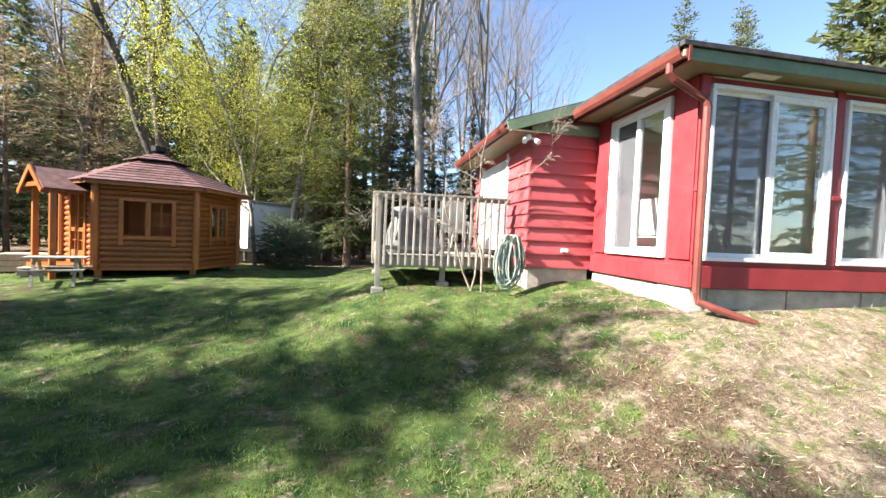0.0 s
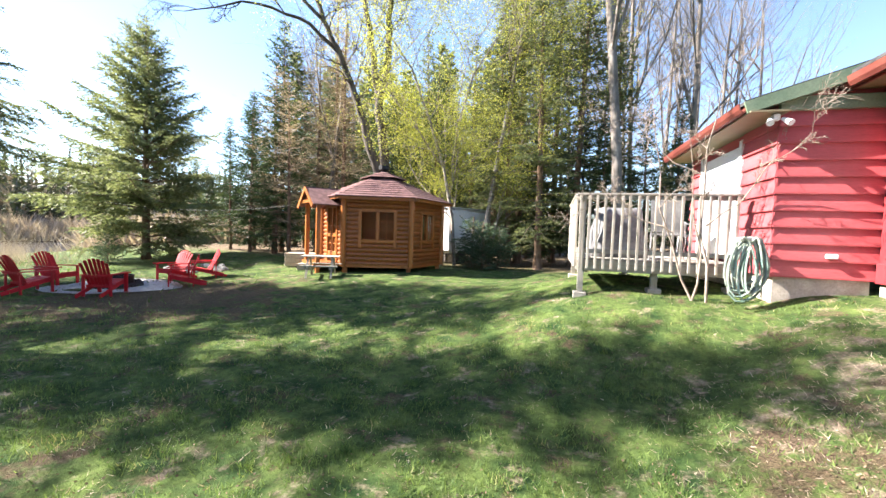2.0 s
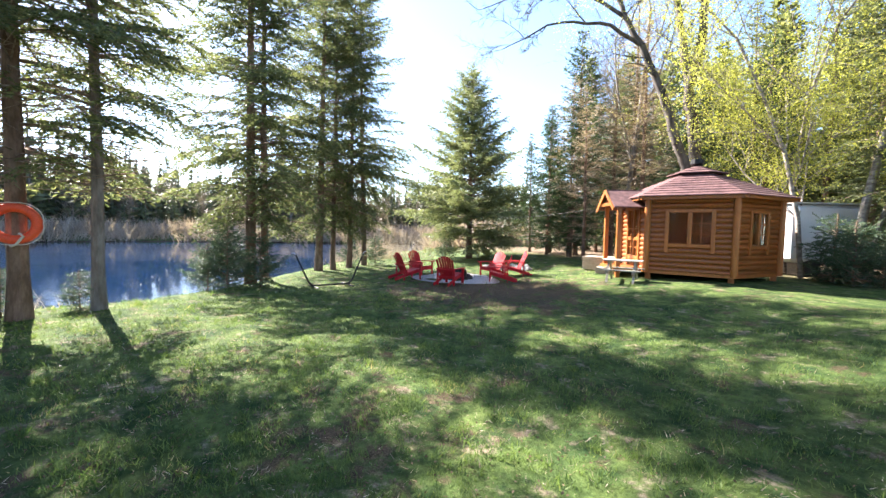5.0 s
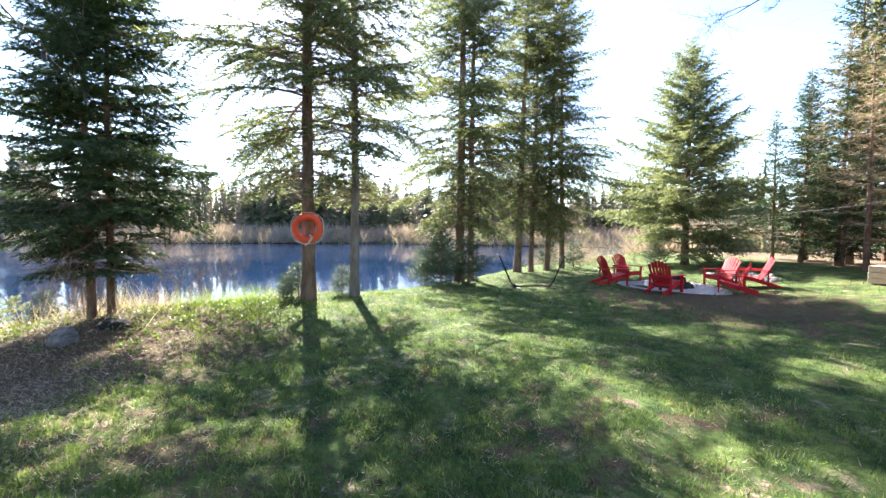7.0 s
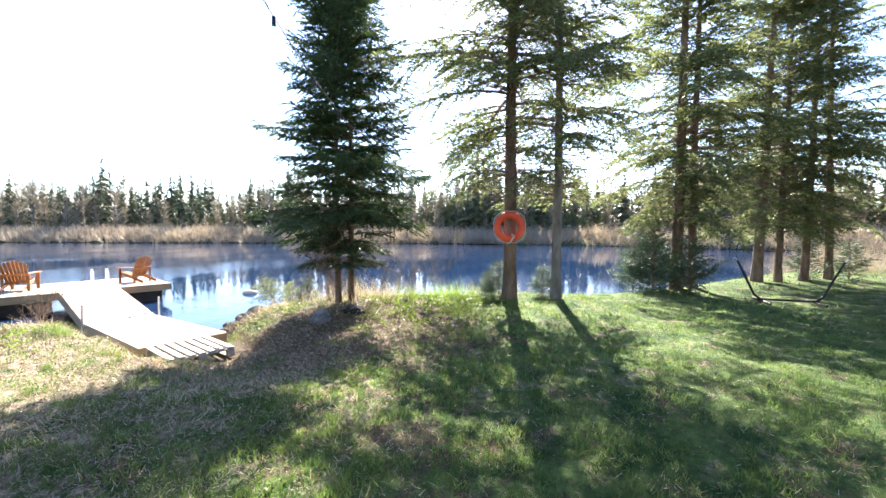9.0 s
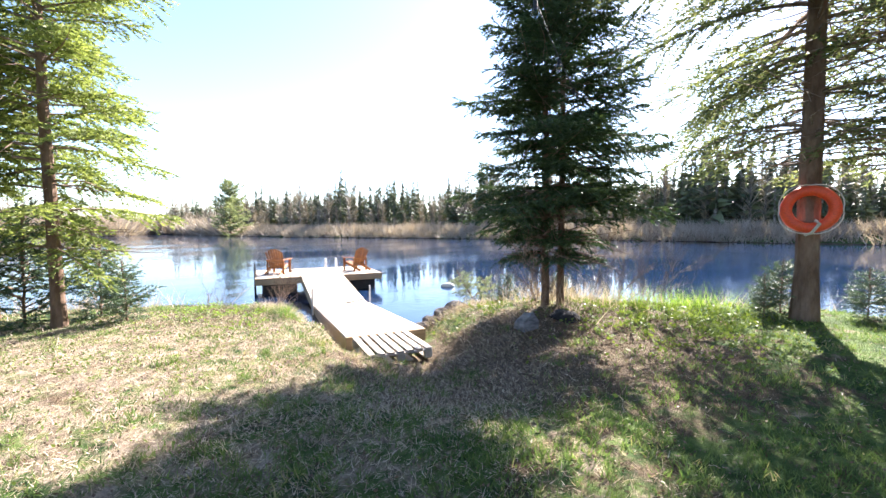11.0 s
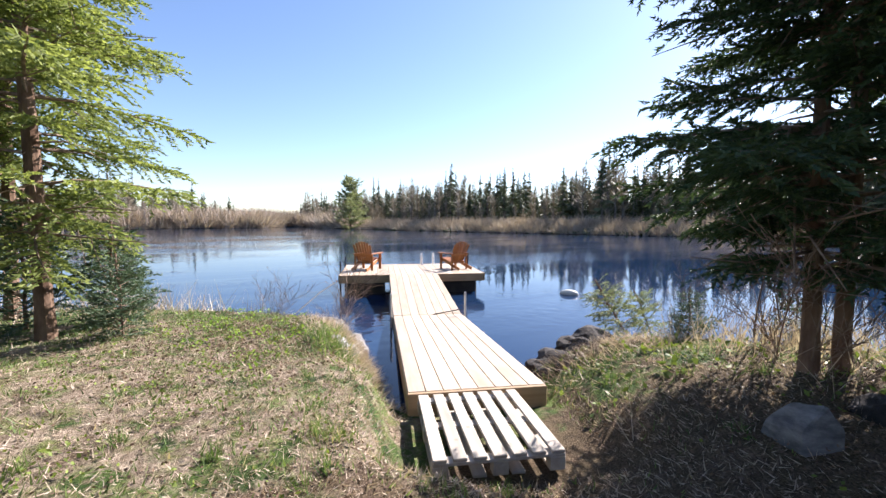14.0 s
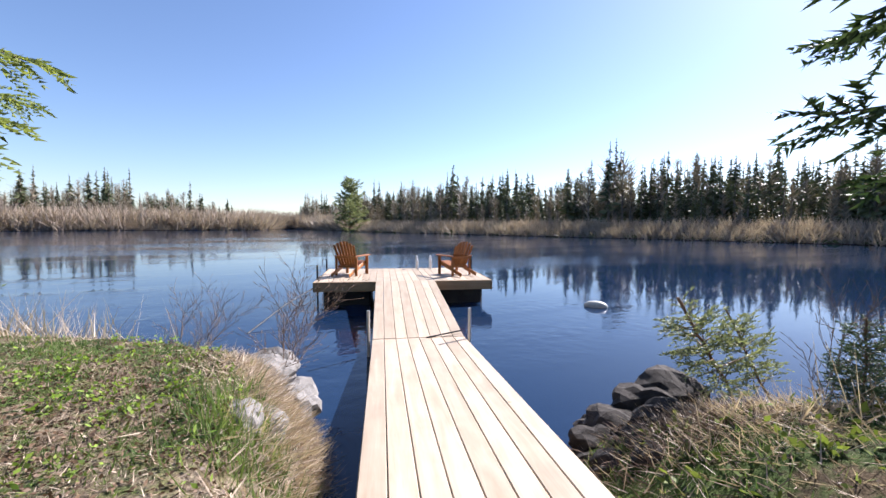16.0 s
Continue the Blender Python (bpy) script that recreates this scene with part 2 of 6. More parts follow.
M = dict(
    ground=ground_material(), water=water_material(),
    needles=leafy("spruce_needles", (0.04, 0.066, 0.034), (0.2, 0.22, 0.105), 0.55, accent=(0.16, 0.11, 0.05)),
    fir=leafy("fir_needles", (0.018, 0.045, 0.02), (0.075, 0.115, 0.045), 0.25),
    # spruce needles again, with sunlight put into the colour as a lighter yellow-green
    sunny=leafy("spruce_needles_sun_tinted", (0.045, 0.08, 0.028), (0.31, 0.36, 0.105), 0.48),
    grey_green=leafy("grey_green_spruce_needles", (0.07, 0.1, 0.05), (0.3, 0.33, 0.17), 0.4),
    bluish=leafy("young_spruce_needles", (0.02, 0.05, 0.03), (0.11, 0.16, 0.09), 0.25),
    brownish=leafy("bare_larch_twigs", (0.19, 0.15, 0.105), (0.42, 0.335, 0.225), 0.25),
    spring=leafy("spring_leaves", (0.24, 0.27, 0.05), (0.52, 0.52, 0.12), 0.55),
    grass=leafy("grass_blades", (0.03, 0.078, 0.023), (0.182, 0.256, 0.074), 0.46, accent=(0.46, 0.38, 0.2), mottle=2.2, amount=1.7, per_piece=0.5),
    straw=leafy("dry_grass", (0.26, 0.19, 0.14), (0.6, 0.5, 0.4), 0.3),
    litter=leafy("dead_leaves", (0.055, 0.034, 0.022), (0.2, 0.13, 0.085), 0.15),
    weeds=leafy("broad_weeds", (0.06, 0.10, 0.02), (0.2, 0.26, 0.05), 0.35),
    fresh=leafy("fresh_weeds", (0.1, 0.2, 0.025), (0.3, 0.42, 0.07), 0.45),
    brush=leafy("bank_brush", (0.2, 0.15, 0.12), (0.46, 0.385, 0.32), 0.25, mottle=0.4, amount=1.0, per_piece=0.5),
    far_green=leafy("far_conifers", (0.03, 0.048, 0.026), (0.145, 0.16, 0.075), 0.06, mottle=0.22, amount=1.6, per_piece=0.4),
    far_bare=leafy("far_bare_trees", (0.14, 0.115, 0.09), (0.33, 0.28, 0.2), 0.1, mottle=0.2, amount=1.4, per_piece=0.4),
    bark=speckled("spruce_bark", (0.12, 0.075, 0.05), (0.26, 0.18, 0.13), 7, 0.95, 40, 0.9, 0.02, spec=0.1, stretch=(1, 1, 0.35)),
    grey_bark=speckled("grey_bark", (0.13, 0.11, 0.095), (0.3, 0.27, 0.24), 6, 0.95, 34, 0.8, 0.015, spec=0.1, stretch=(1, 1, 0.3)),
    dark_bark=speckled("maple_bark", (0.06, 0.05, 0.043), (0.17, 0.15, 0.13), 6, 0.95, 30, 0.9, 0.02, spec=0.1, stretch=(1, 1, 0.3)),
    shrub_bark=speckled("pale_shrub_bark", (0.2, 0.16, 0.125), (0.4, 0.34, 0.28), 9, 0.9, 40, 0.3, spec=0.1),
    cover=speckled("dark_grey_cover", (0.13, 0.13, 0.135), (0.27, 0.27, 0.27), 2.5, 0.6, 20, 0.4, 0.01),
    birch=speckled("birch_bark", (0.16, 0.13, 0.11), (0.42, 0.38, 0.33), 5, 0.85, 22, 0.5, 0.008, spec=0.2, stretch=(1, 1, 2.5)),
    twig=speckled("dead_twigs", (0.16, 0.11, 0.08), (0.34, 0.26, 0.2), 9, 0.95, 40, 0.3, spec=0.1),
    red=speckled("red_siding_paint", (0.37, 0.066, 0.074), (0.47, 0.1, 0.108), 3, 0.55, 45, 0.25, 0.003, stretch=(0.4, 0.4, 3)),
    red_trim=speckled("red_trim_paint", (0.29, 0.027, 0.033), (0.38, 0.042, 0.048), 3, 0.5, 45, 0.2, 0.003),
    gutter=speckled("brown_gutter_metal", (0.14, 0.038, 0.03), (0.2, 0.06, 0.045), 3, 0.4, 50, 0.1, 0.002),
    soffit=speckled("olive_soffit", (0.2, 0.17, 0.1), (0.27, 0.23, 0.14), 2, 0.6, 40, 0.15),
    fascia=speckled("green_fascia", (0.13, 0.19, 0.12), (0.2, 0.26, 0.17), 3, 0.6, 40, 0.2),
    roof=speckled("dark_shingle", (0.03, 0.03, 0.032), (0.07, 0.065, 0.065), 9, 0.9, 70, 0.7, 0.006),
    white=speckled("white_vinyl", (0.78, 0.79, 0.8), (0.84, 0.84, 0.83), 3, 0.35, 60, 0.08, 0.001),
    concrete=speckled("concrete_block", (0.34, 0.31, 0.26), (0.56, 0.51, 0.43), 4, 0.9, 50, 0.6, 0.006),
    white_block=speckled("whitewashed_block", (0.6, 0.6, 0.58), (0.76, 0.76, 0.74), 4, 0.85, 40, 0.5, 0.005),
    plaster=speckled("room_wall", (0.74, 0.72, 0.68), (0.82, 0.8, 0.76), 2, 0.8, 30, 0.1),
    room_floor=wood("room_floor", (0.2, 0.12, 0.06), (0.32, 0.2, 0.11), 0, 0.4),
    grey_wood=wood("weathered_deck_wood", (0.3, 0.27, 0.22), (0.56, 0.52, 0.45), 2, 0.85),
    grey_wood_x=wood("weathered_deck_board", (0.3, 0.27, 0.22), (0.54, 0.5, 0.43), 0, 0.85),
    new_wood=wood("fresh_pine_board", (0.44, 0.345, 0.245), (0.62, 0.52, 0.405), 1, 0.6, per_object=0.28),
    dock_side=wood("treated_pine_beam", (0.34, 0.23, 0.13), (0.5, 0.36, 0.22), 0, 0.7),
    pallet=wood("weathered_pallet_board", (0.36, 0.31, 0.25), (0.55, 0.49, 0.41), 1, 0.8),
    log=wood("stained_log_siding", (0.22, 0.062, 0.013), (0.4, 0.13, 0.029), 0, 0.4, per_object=0.2, spec=0.45),
    log_trim=wood("stained_trim", (0.31, 0.095, 0.02), (0.5, 0.175, 0.038), 2, 0.4, spec=0.45),
    shingle=speckled("red_brown_shingle", (0.11, 0.05, 0.05), (0.2, 0.1, 0.095), 6, 0.9, 60, 0.7, 0.006, per_object=0.3),
    red_chair=speckled("red_plastic", (0.46, 0.012, 0.02), (0.56, 0.02, 0.03), 4, 0.55, 60, 0.1, 0.002, spec=0.25),
    brown_chair=wood("stained_chair_slat", (0.3, 0.11, 0.03), (0.48, 0.2, 0.06), 2, 0.45),
    black=speckled("black_steel", (0.02, 0.02, 0.022), (0.04, 0.04, 0.04), 5, 0.5, 60, 0.1, metal=0.6),
    dark=speckled("dark_float", (0.025, 0.025, 0.027), (0.05, 0.048, 0.045), 5, 0.7, 60, 0.2),
    steel=speckled("grey_steel", (0.45, 0.45, 0.45), (0.6, 0.6, 0.6), 5, 0.4, 60, 0.1, metal=0.8),
    ring=speckled("orange_ring", (0.72, 0.07, 0.02), (0.8, 0.1, 0.03), 4, 0.5, 50, 0.15),
    rope=speckled("pale_rope", (0.5, 0.47, 0.4), (0.66, 0.62, 0.55), 20, 0.9, 120, 0.4),
    hose=speckled("green_hose", (0.2, 0.34, 0.29), (0.58, 0.6, 0.5), 3, 0.5, 40, 0.1, per_object=0.5),
    rock=speckled("grey_rock", (0.2, 0.19, 0.18), (0.42, 0.4, 0.38), 3, 0.9, 30, 0.8, 0.02, per_object=0.3),
    dark_rock=speckled("dark_rock", (0.016, 0.013, 0.011), (0.065, 0.055, 0.048), 3, 0.9, 30, 0.8, 0.02, per_object=0.3),
    slate=speckled("split_slate", (0.09, 0.09, 0.09), (0.24, 0.235, 0.23), 4, 0.85, 26, 0.8, 0.02, stretch=(1, 1, 3)),
    gravel=speckled("pale_gravel", (0.26, 0.25, 0.25), (0.5, 0.48, 0.47), 22, 0.95, 70, 0.9, 0.02),
    buoy=speckled("pale_buoy", (0.66, 0.62, 0.52), (0.76, 0.73, 0.66), 4, 0.5, 40, 0.1),
    tarp=speckled("grey_cover", (0.5, 0.5, 0.5), (0.66, 0.66, 0.66), 2.5, 0.6, 20, 0.4, 0.01),
    glass=glass("window_glass"), lamp_glass=glass("bulb_glass", (0.95, 0.95, 0.92)),
    screen=glass("screened_glass", (0.66, 0.69, 0.72), 0.17),
)

# ---- mesh helpers ----


def make_mesh(name, bm):
    me = bpy.data.meshes.new(name)
    bm.to_mesh(me)
    bm.free()
    return me


def part(name, bm, material, parent=None, label="", smooth=False, at=None):
    """Links a bmesh or a mesh as one object under a thing or a part."""
    me = make_mesh(name, bm) if isinstance(bm, bmesh.types.BMesh) else bm
    if not me.materials:
        me.materials.append(M[material])
    if smooth:
        me.polygons.foreach_set("use_smooth", [True] * len(me.polygons))
    ob = new(name, me)
    if parent is not None:
        ob.parent = parent
    if at is not None:
        ob.matrix_basis = at
    if label:
        ob["label"] = label
    return ob


def thing(name, m, label, category, group="", kind=""):
    ob = new(name)
    ob.empty_display_size = 0.1
    ob.matrix_basis = m
    return tagged(ob, label, category, group, kind)


def box(bm, x0, x1, y0, y1, z0, z1, bev=0.0, m=None):
    r = bmesh.ops.create_cube(bm, size=1.0)["verts"]
    for v in r:
        v.co = Vector(((x0 + x1) / 2 + v.co.x * (x1 - x0), (y0 + y1) / 2 + v.co.y * (y1 - y0), (z0 + z1) / 2 + v.co.z * (z1 - z0)))
    if bev:
        es = {e for v in r for e in v.link_edges}
        out = bmesh.ops.bevel(bm, geom=list(es), offset=bev, segments=1, affect="EDGES")
        r = list({v for f in out["faces"] for v in f.verts} | {v for v in r if v.is_valid})
    if m is not None:
        bmesh.ops.transform(bm, matrix=m, verts=[v for v in r if v.is_valid])
    return bm


def beam(bm, p, q, w, h, up=(0, 0, 1), bev=0.0):
    """A squared bar from p to q, w across and h along up."""
    p, q = Vector(p), Vector(q)
    d = q - p
    x = d.normalized()
    y = Vector(up).cross(x).normalized()
    z = x.cross(y)
    m = Matrix((x, y, z)).transposed().to_4x4()
    m.translation = (p + q) / 2
    return box(bm, -d.length / 2, d.length / 2, -w / 2, w / 2, -h / 2, h / 2, bev, m)


def tube(bm, pts, radius, seg=6, cap=True):
    """A round bar along pts; radius is one number or one for each point."""
    pts = [Vector(p) for p in pts]
    rs = radius if isinstance(radius, (list, tuple)) else [radius] * len(pts)
    rings = []
    for i, p in enumerate(pts):
        d = (pts[min(i + 1, len(pts) - 1)] - pts[max(i - 1, 0)]).normalized()
        a = Vector((0, 0, 1)) if abs(d.z) < 0.9 else Vector((1, 0, 0))
        u = d.cross(a).normalized()
        w = d.cross(u)
        rings.append([bm.verts.new(p + (u * math.cos(t) + w * math.sin(t)) * rs[i]) for t in (2 * math.pi * k / seg for k in range(seg))])
    for a, b in zip(rings, rings[1:]):
        for k in range(seg):
            bm.faces.new((a[k], a[(k + 1) % seg], b[(k + 1) % seg], b[k]))
    if cap:
        bm.faces.new(rings[0][::-1])
        bm.faces.new(rings[-1])
    return bm


def prism(bm, outline, z0, z1, m=None):
    """An upright slab over an outline of (x, y)."""
    lo = [bm.verts.new((x, y, z0)) for x, y in outline]
    hi = [bm.verts.new((x, y, z1)) for x, y in outline]
    bm.faces.new(lo[::-1])
    bm.faces.new(hi)
    for i in range(len(lo)):
        j = (i + 1) % len(lo)
        bm.faces.new((lo[i], lo[j], hi[j], hi[i]))
    if m is not None:
        bmesh.ops.transform(bm, matrix=m, verts=lo + hi)
    return bm


def np_mesh(name, verts, faces):
    """A mesh from numpy arrays; all faces have the same number of corners."""
    me = bpy.data.meshes.new(name)
    n, k = faces.shape
    me.vertices.add(len(verts))
    me.vertices.foreach_set("co", np.asarray(verts, dtype=np.float32).ravel())
    me.loops.add(n * k)
    me.loops.foreach_set("vertex_index", faces.astype(np.int32).ravel())
    me.polygons.add(n)
    me.polygons.foreach_set("loop_start", np.arange(0, n * k, k, dtype=np.int32))
    me.update(calc_edges=True)
    return me


B = bmesh.new

# ---- ground and river ----
WATER_Z = -0.70
NEAR_SHORE = [(60, -40), (20, -20), (6, -15.5), (0, -13.6), (-3.5, -12.4), (-5.3, -10.6), (-5.72, -9.4), (-5.72, -8.5), (-5.4, -7.6), (-5.75, -7.1), (-6.5, -7.0), (-7.3, -7.7),
              (-8.8, -7.2), (-10.2, -5.6), (-11.3, -3.8), (-12.3, -1.6), (-14.3, 0.6), (-16.6, 2.6), (-20, 5.5), (-26, 12), (-30, 20), (-42, 34), (-90, 60)]
FAR_SHORE = [(150, -85), (75, -106), (20, -116), (-22, -122), (-31, -142), (-37, -138), (-36, -108), (-41, -75), (-48, -52), (-54, -33), (-57, -18), (-58, 0), (-52, 18), (-47, 29), (-40, 70)]


def shore_distance(x, y, line):
    """Signed distance to a shore line; positive to the right of its way."""
    best, sign = np.full(x.shape, 1e9), np.ones(x.shape)
    for (ax, ay), (bx, by) in zip(line, line[1:]):
        dx, dy = bx - ax, by - ay
        t = np.clip(((x - ax) * dx + (y - ay) * dy) / (dx * dx + dy * dy), 0, 1)
        ex, ey = x - ax - t * dx, y - ay - t * dy
        d = np.hypot(ex, ey)
        s = np.where(dx * ey - dy * ex < 0, 1.0, -1.0)
        near = d < best - 1e-9
        best, sign = np.where(near, d, best), np.where(near, s, sign)
    return best * sign


def step01(a, b, v):
    t = np.clip((v - a) / (b - a), 0, 1)
    return t * t * (3 - 2 * t)


def rect_distance(x, y, x0, y0):
    return np.hypot(np.maximum(x0 - x, 0), np.maximum(y0 - y, 0))


def ground_height(x, y):
    x, y = np.asarray(x, float), np.asarray(y, float)
    h = -0.10 + 0.0 * x
    h += 0.78 * np.exp(-(rect_distance(x, y, 3.4, 3.9) / 1.9) ** 2)
    h = np.maximum(h, -0.1 + 0.58 * np.exp(-(rect_distance(x, y, 0.9, 6.4) / 1.9) ** 2) * (1 - step01(8.5, 12.5, y)))
    h += 0.36 * step01(3.0, 9.0, y + 0.5 * x)
    h += 0.10 * np.exp(-((x + 0.3) ** 2 + (y - 0.4) ** 2) / 5.0)
    h += 0.13 * np.exp(-((x + 2.8) ** 2 + (y + 7.6) ** 2) / 6.0) + 0.15 * np.exp(-((x + 9.3) ** 2 + (y + 1.9) ** 2) / 6.0)
    h += 0.19 * np.exp(-((x + 7.8) ** 2 + (y + 5.0) ** 2) / 1.4)
    along = (x + 4.3) * -0.62 + (y + 3.9) * -0.785
    across = (x + 4.3) * 0.785 - (y + 3.9) * 0.62
    h -= 0.36 * np.exp(-(across / 0.75) ** 2) * step01(-0.4, 2.4, along)
    h += 0.022 * (np.sin(2.1 * x + 0.7 * y) * np.sin(1.7 * y - 0.6 * x) + 0.6 * np.sin(4.7 * x + 1.3) * np.sin(5.3 * y))
    d = shore_distance(x, y, NEAR_SHORE)
    wide = 0.5 + 0.5 * step01(0.8, 4.0, np.hypot(x + 6.0, y + 8.0)) + 1.0 * step01(-6, -12, x)
    land = WATER_Z - 0.02 + (h - WATER_Z + 0.02) * step01(0.0, 1.0, d / wide) ** 0.7
    bed = WATER_Z - 0.03 - np.minimum(1.6, 0.45 * np.maximum(-d, 0))
    out = np.where(d > 0, land, bed)
    lx = (x + 5.99) * -0.9164 + (y + 6.82) * 0.4003
    ly = (x + 5.99) * -0.4003 - (y + 6.82) * 0.9164
    under = (1 - step01(0.66, 0.95, np.abs(lx + 0.05))) * step01(-1.35, -1.0, ly) * (1 - step01(9, 12, ly))
    out = out - under * np.maximum(0, out + 0.52 - 0.08 * (1 - step01(-0.2, 0.1, ly)))
    f = -shore_distance(x, y, FAR_SHORE)
    far = WATER_Z + 1.0 * step01(0, 4, f) + 5.0 * step01(20, 300, f)
    return np.where(f > 0, far, out)


def spread(lo, hi, fine_lo, fine_hi, fine, mid_lo, mid_hi, mid):
    far_lo = mid_lo - (mid_lo - lo) * np.linspace(1, 0, 14)[:-1] ** 1.8
    far_hi = mid_hi + (hi - mid_hi) * np.linspace(0, 1, 14)[1:] ** 1.8
    return np.concatenate([far_lo, np.arange(mid_lo, fine_lo, mid), np.arange(fine_lo, fine_hi, fine), np.arange(fine_hi, mid_hi, mid), [mid_hi], far_hi])


gx = spread(-1500, 1500, -17.0, 8.0, 0.17, -100, 40, 1.6)
gy = spread(-1500, 1500, -14.0, 15.0, 0.17, -135, 60, 1.6)
GX, GY = np.meshgrid(gx, gy)
verts = np.stack([GX.ravel(), GY.ravel(), ground_height(GX, GY).ravel()], 1)
nx, ny = len(gx), len(gy)
ii = (np.arange(ny - 1)[:, None] * nx + np.arange(nx - 1)[None, :]).ravel()
ground = part("ground", np_mesh("ground", verts, np.stack([ii, ii + 1, ii + nx + 1, ii + nx], 1)), "ground", smooth=True)
tagged(ground, "patchy spring lawn with bare soil and dry grass", "ground", kind="structure")
wbm = B()
bmesh.ops.create_grid(wbm, x_segments=1, y_segments=1, size=1.0)
bmesh.ops.transform(wbm, matrix=Matrix.Translation((-60, -150, WATER_Z)) @ Matrix.Diagonal((400, 500, 1, 1)), verts=wbm.verts)
tagged(part("water", wbm, "water"), "calm dark river water with light ripples", "river", kind="structure")


def gz(x, y):
    return float(ground_height(np.array([x]), np.array([y]))[0])


# ---- trees ----


def diamonds(name, base, way, length, width, rng, thorn=False):
    """Many thin leaf-shaped pieces: base points, ways, lengths and widths as arrays."""
    n = len(base)
    way = way / np.linalg.norm(way, axis=1, keepdims=True)
    side = np.cross(way, rng.normal(size=(n, 3)))
    side /= np.linalg.norm(side, axis=1, keepdims=True) + 1e-9
    tip, midp = base + way * length[:, None], base + way * (length * 0.45)[:, None]
    if thorn:
        v = np.stack([base + side * (width / 2)[:, None], tip, base - side * (width / 2)[:, None]], 1).reshape(-1, 3)
        return np_mesh(name, v, np.arange(3 * n).reshape(n, 3))
    v = np.stack([base, midp + side * (width / 2)[:, None], tip, midp - side * (width / 2)[:, None]], 1).reshape(-1, 3)
    return np_mesh(name, v, np.arange(4 * n).reshape(n, 4))


def sticks(name, p, q, r0, r1, sides=4):
    """Many tapered round sticks from p to q."""
    n = len(p)
    d = q - p
    d /= np.linalg.norm(d, axis=1, keepdims=True) + 1e-9
    a = np.where(np.abs(d[:, 2:3]) < 0.9, [[0, 0, 1.0]], [[1.0, 0, 0]])
    u = np.cross(d, a)
    u /= np.linalg.norm(u, axis=1, keepdims=True)
    w = np.cross(d, u)
    ang = 2 * np.pi * np.arange(sides) / sides
    ring = u[:, None, :] * np.cos(ang)[None, :, None] + w[:, None, :] * np.sin(ang)[None, :, None]
    v = np.concatenate([p[:, None] + ring * np.reshape(r0, (-1, 1, 1)), q[:, None] + ring * np.reshape(r1, (-1, 1, 1))], 1).reshape(-1, 3)
    k = np.arange(sides)
    f = np.stack([k, (k + 1) % sides, (k + 1) % sides + sides, k + sides], 1)
    return np_mesh(name, v, (np.arange(n)[:, None, None] * 2 * sides + f[None]).reshape(-1, 4))


def trunk_mesh(name, h, r, rng, bend=0.12, sides=10, top=0.015):
    bm = B()
    k = 14
    off = np.cumsum(rng.normal(0, bend / k, (k + 1, 2)), 0)
    pts = [(off[i, 0], off[i, 1], -0.3 + (h + 0.3) * i / k) for i in range(k + 1)]
    rad = [max(top, r * (1 - i / k) ** 0.8 * (1.35 if i == 0 else 1.0)) for i in range(k + 1)]
    return make_mesh(name, tube(bm, pts, rad, sides)), off


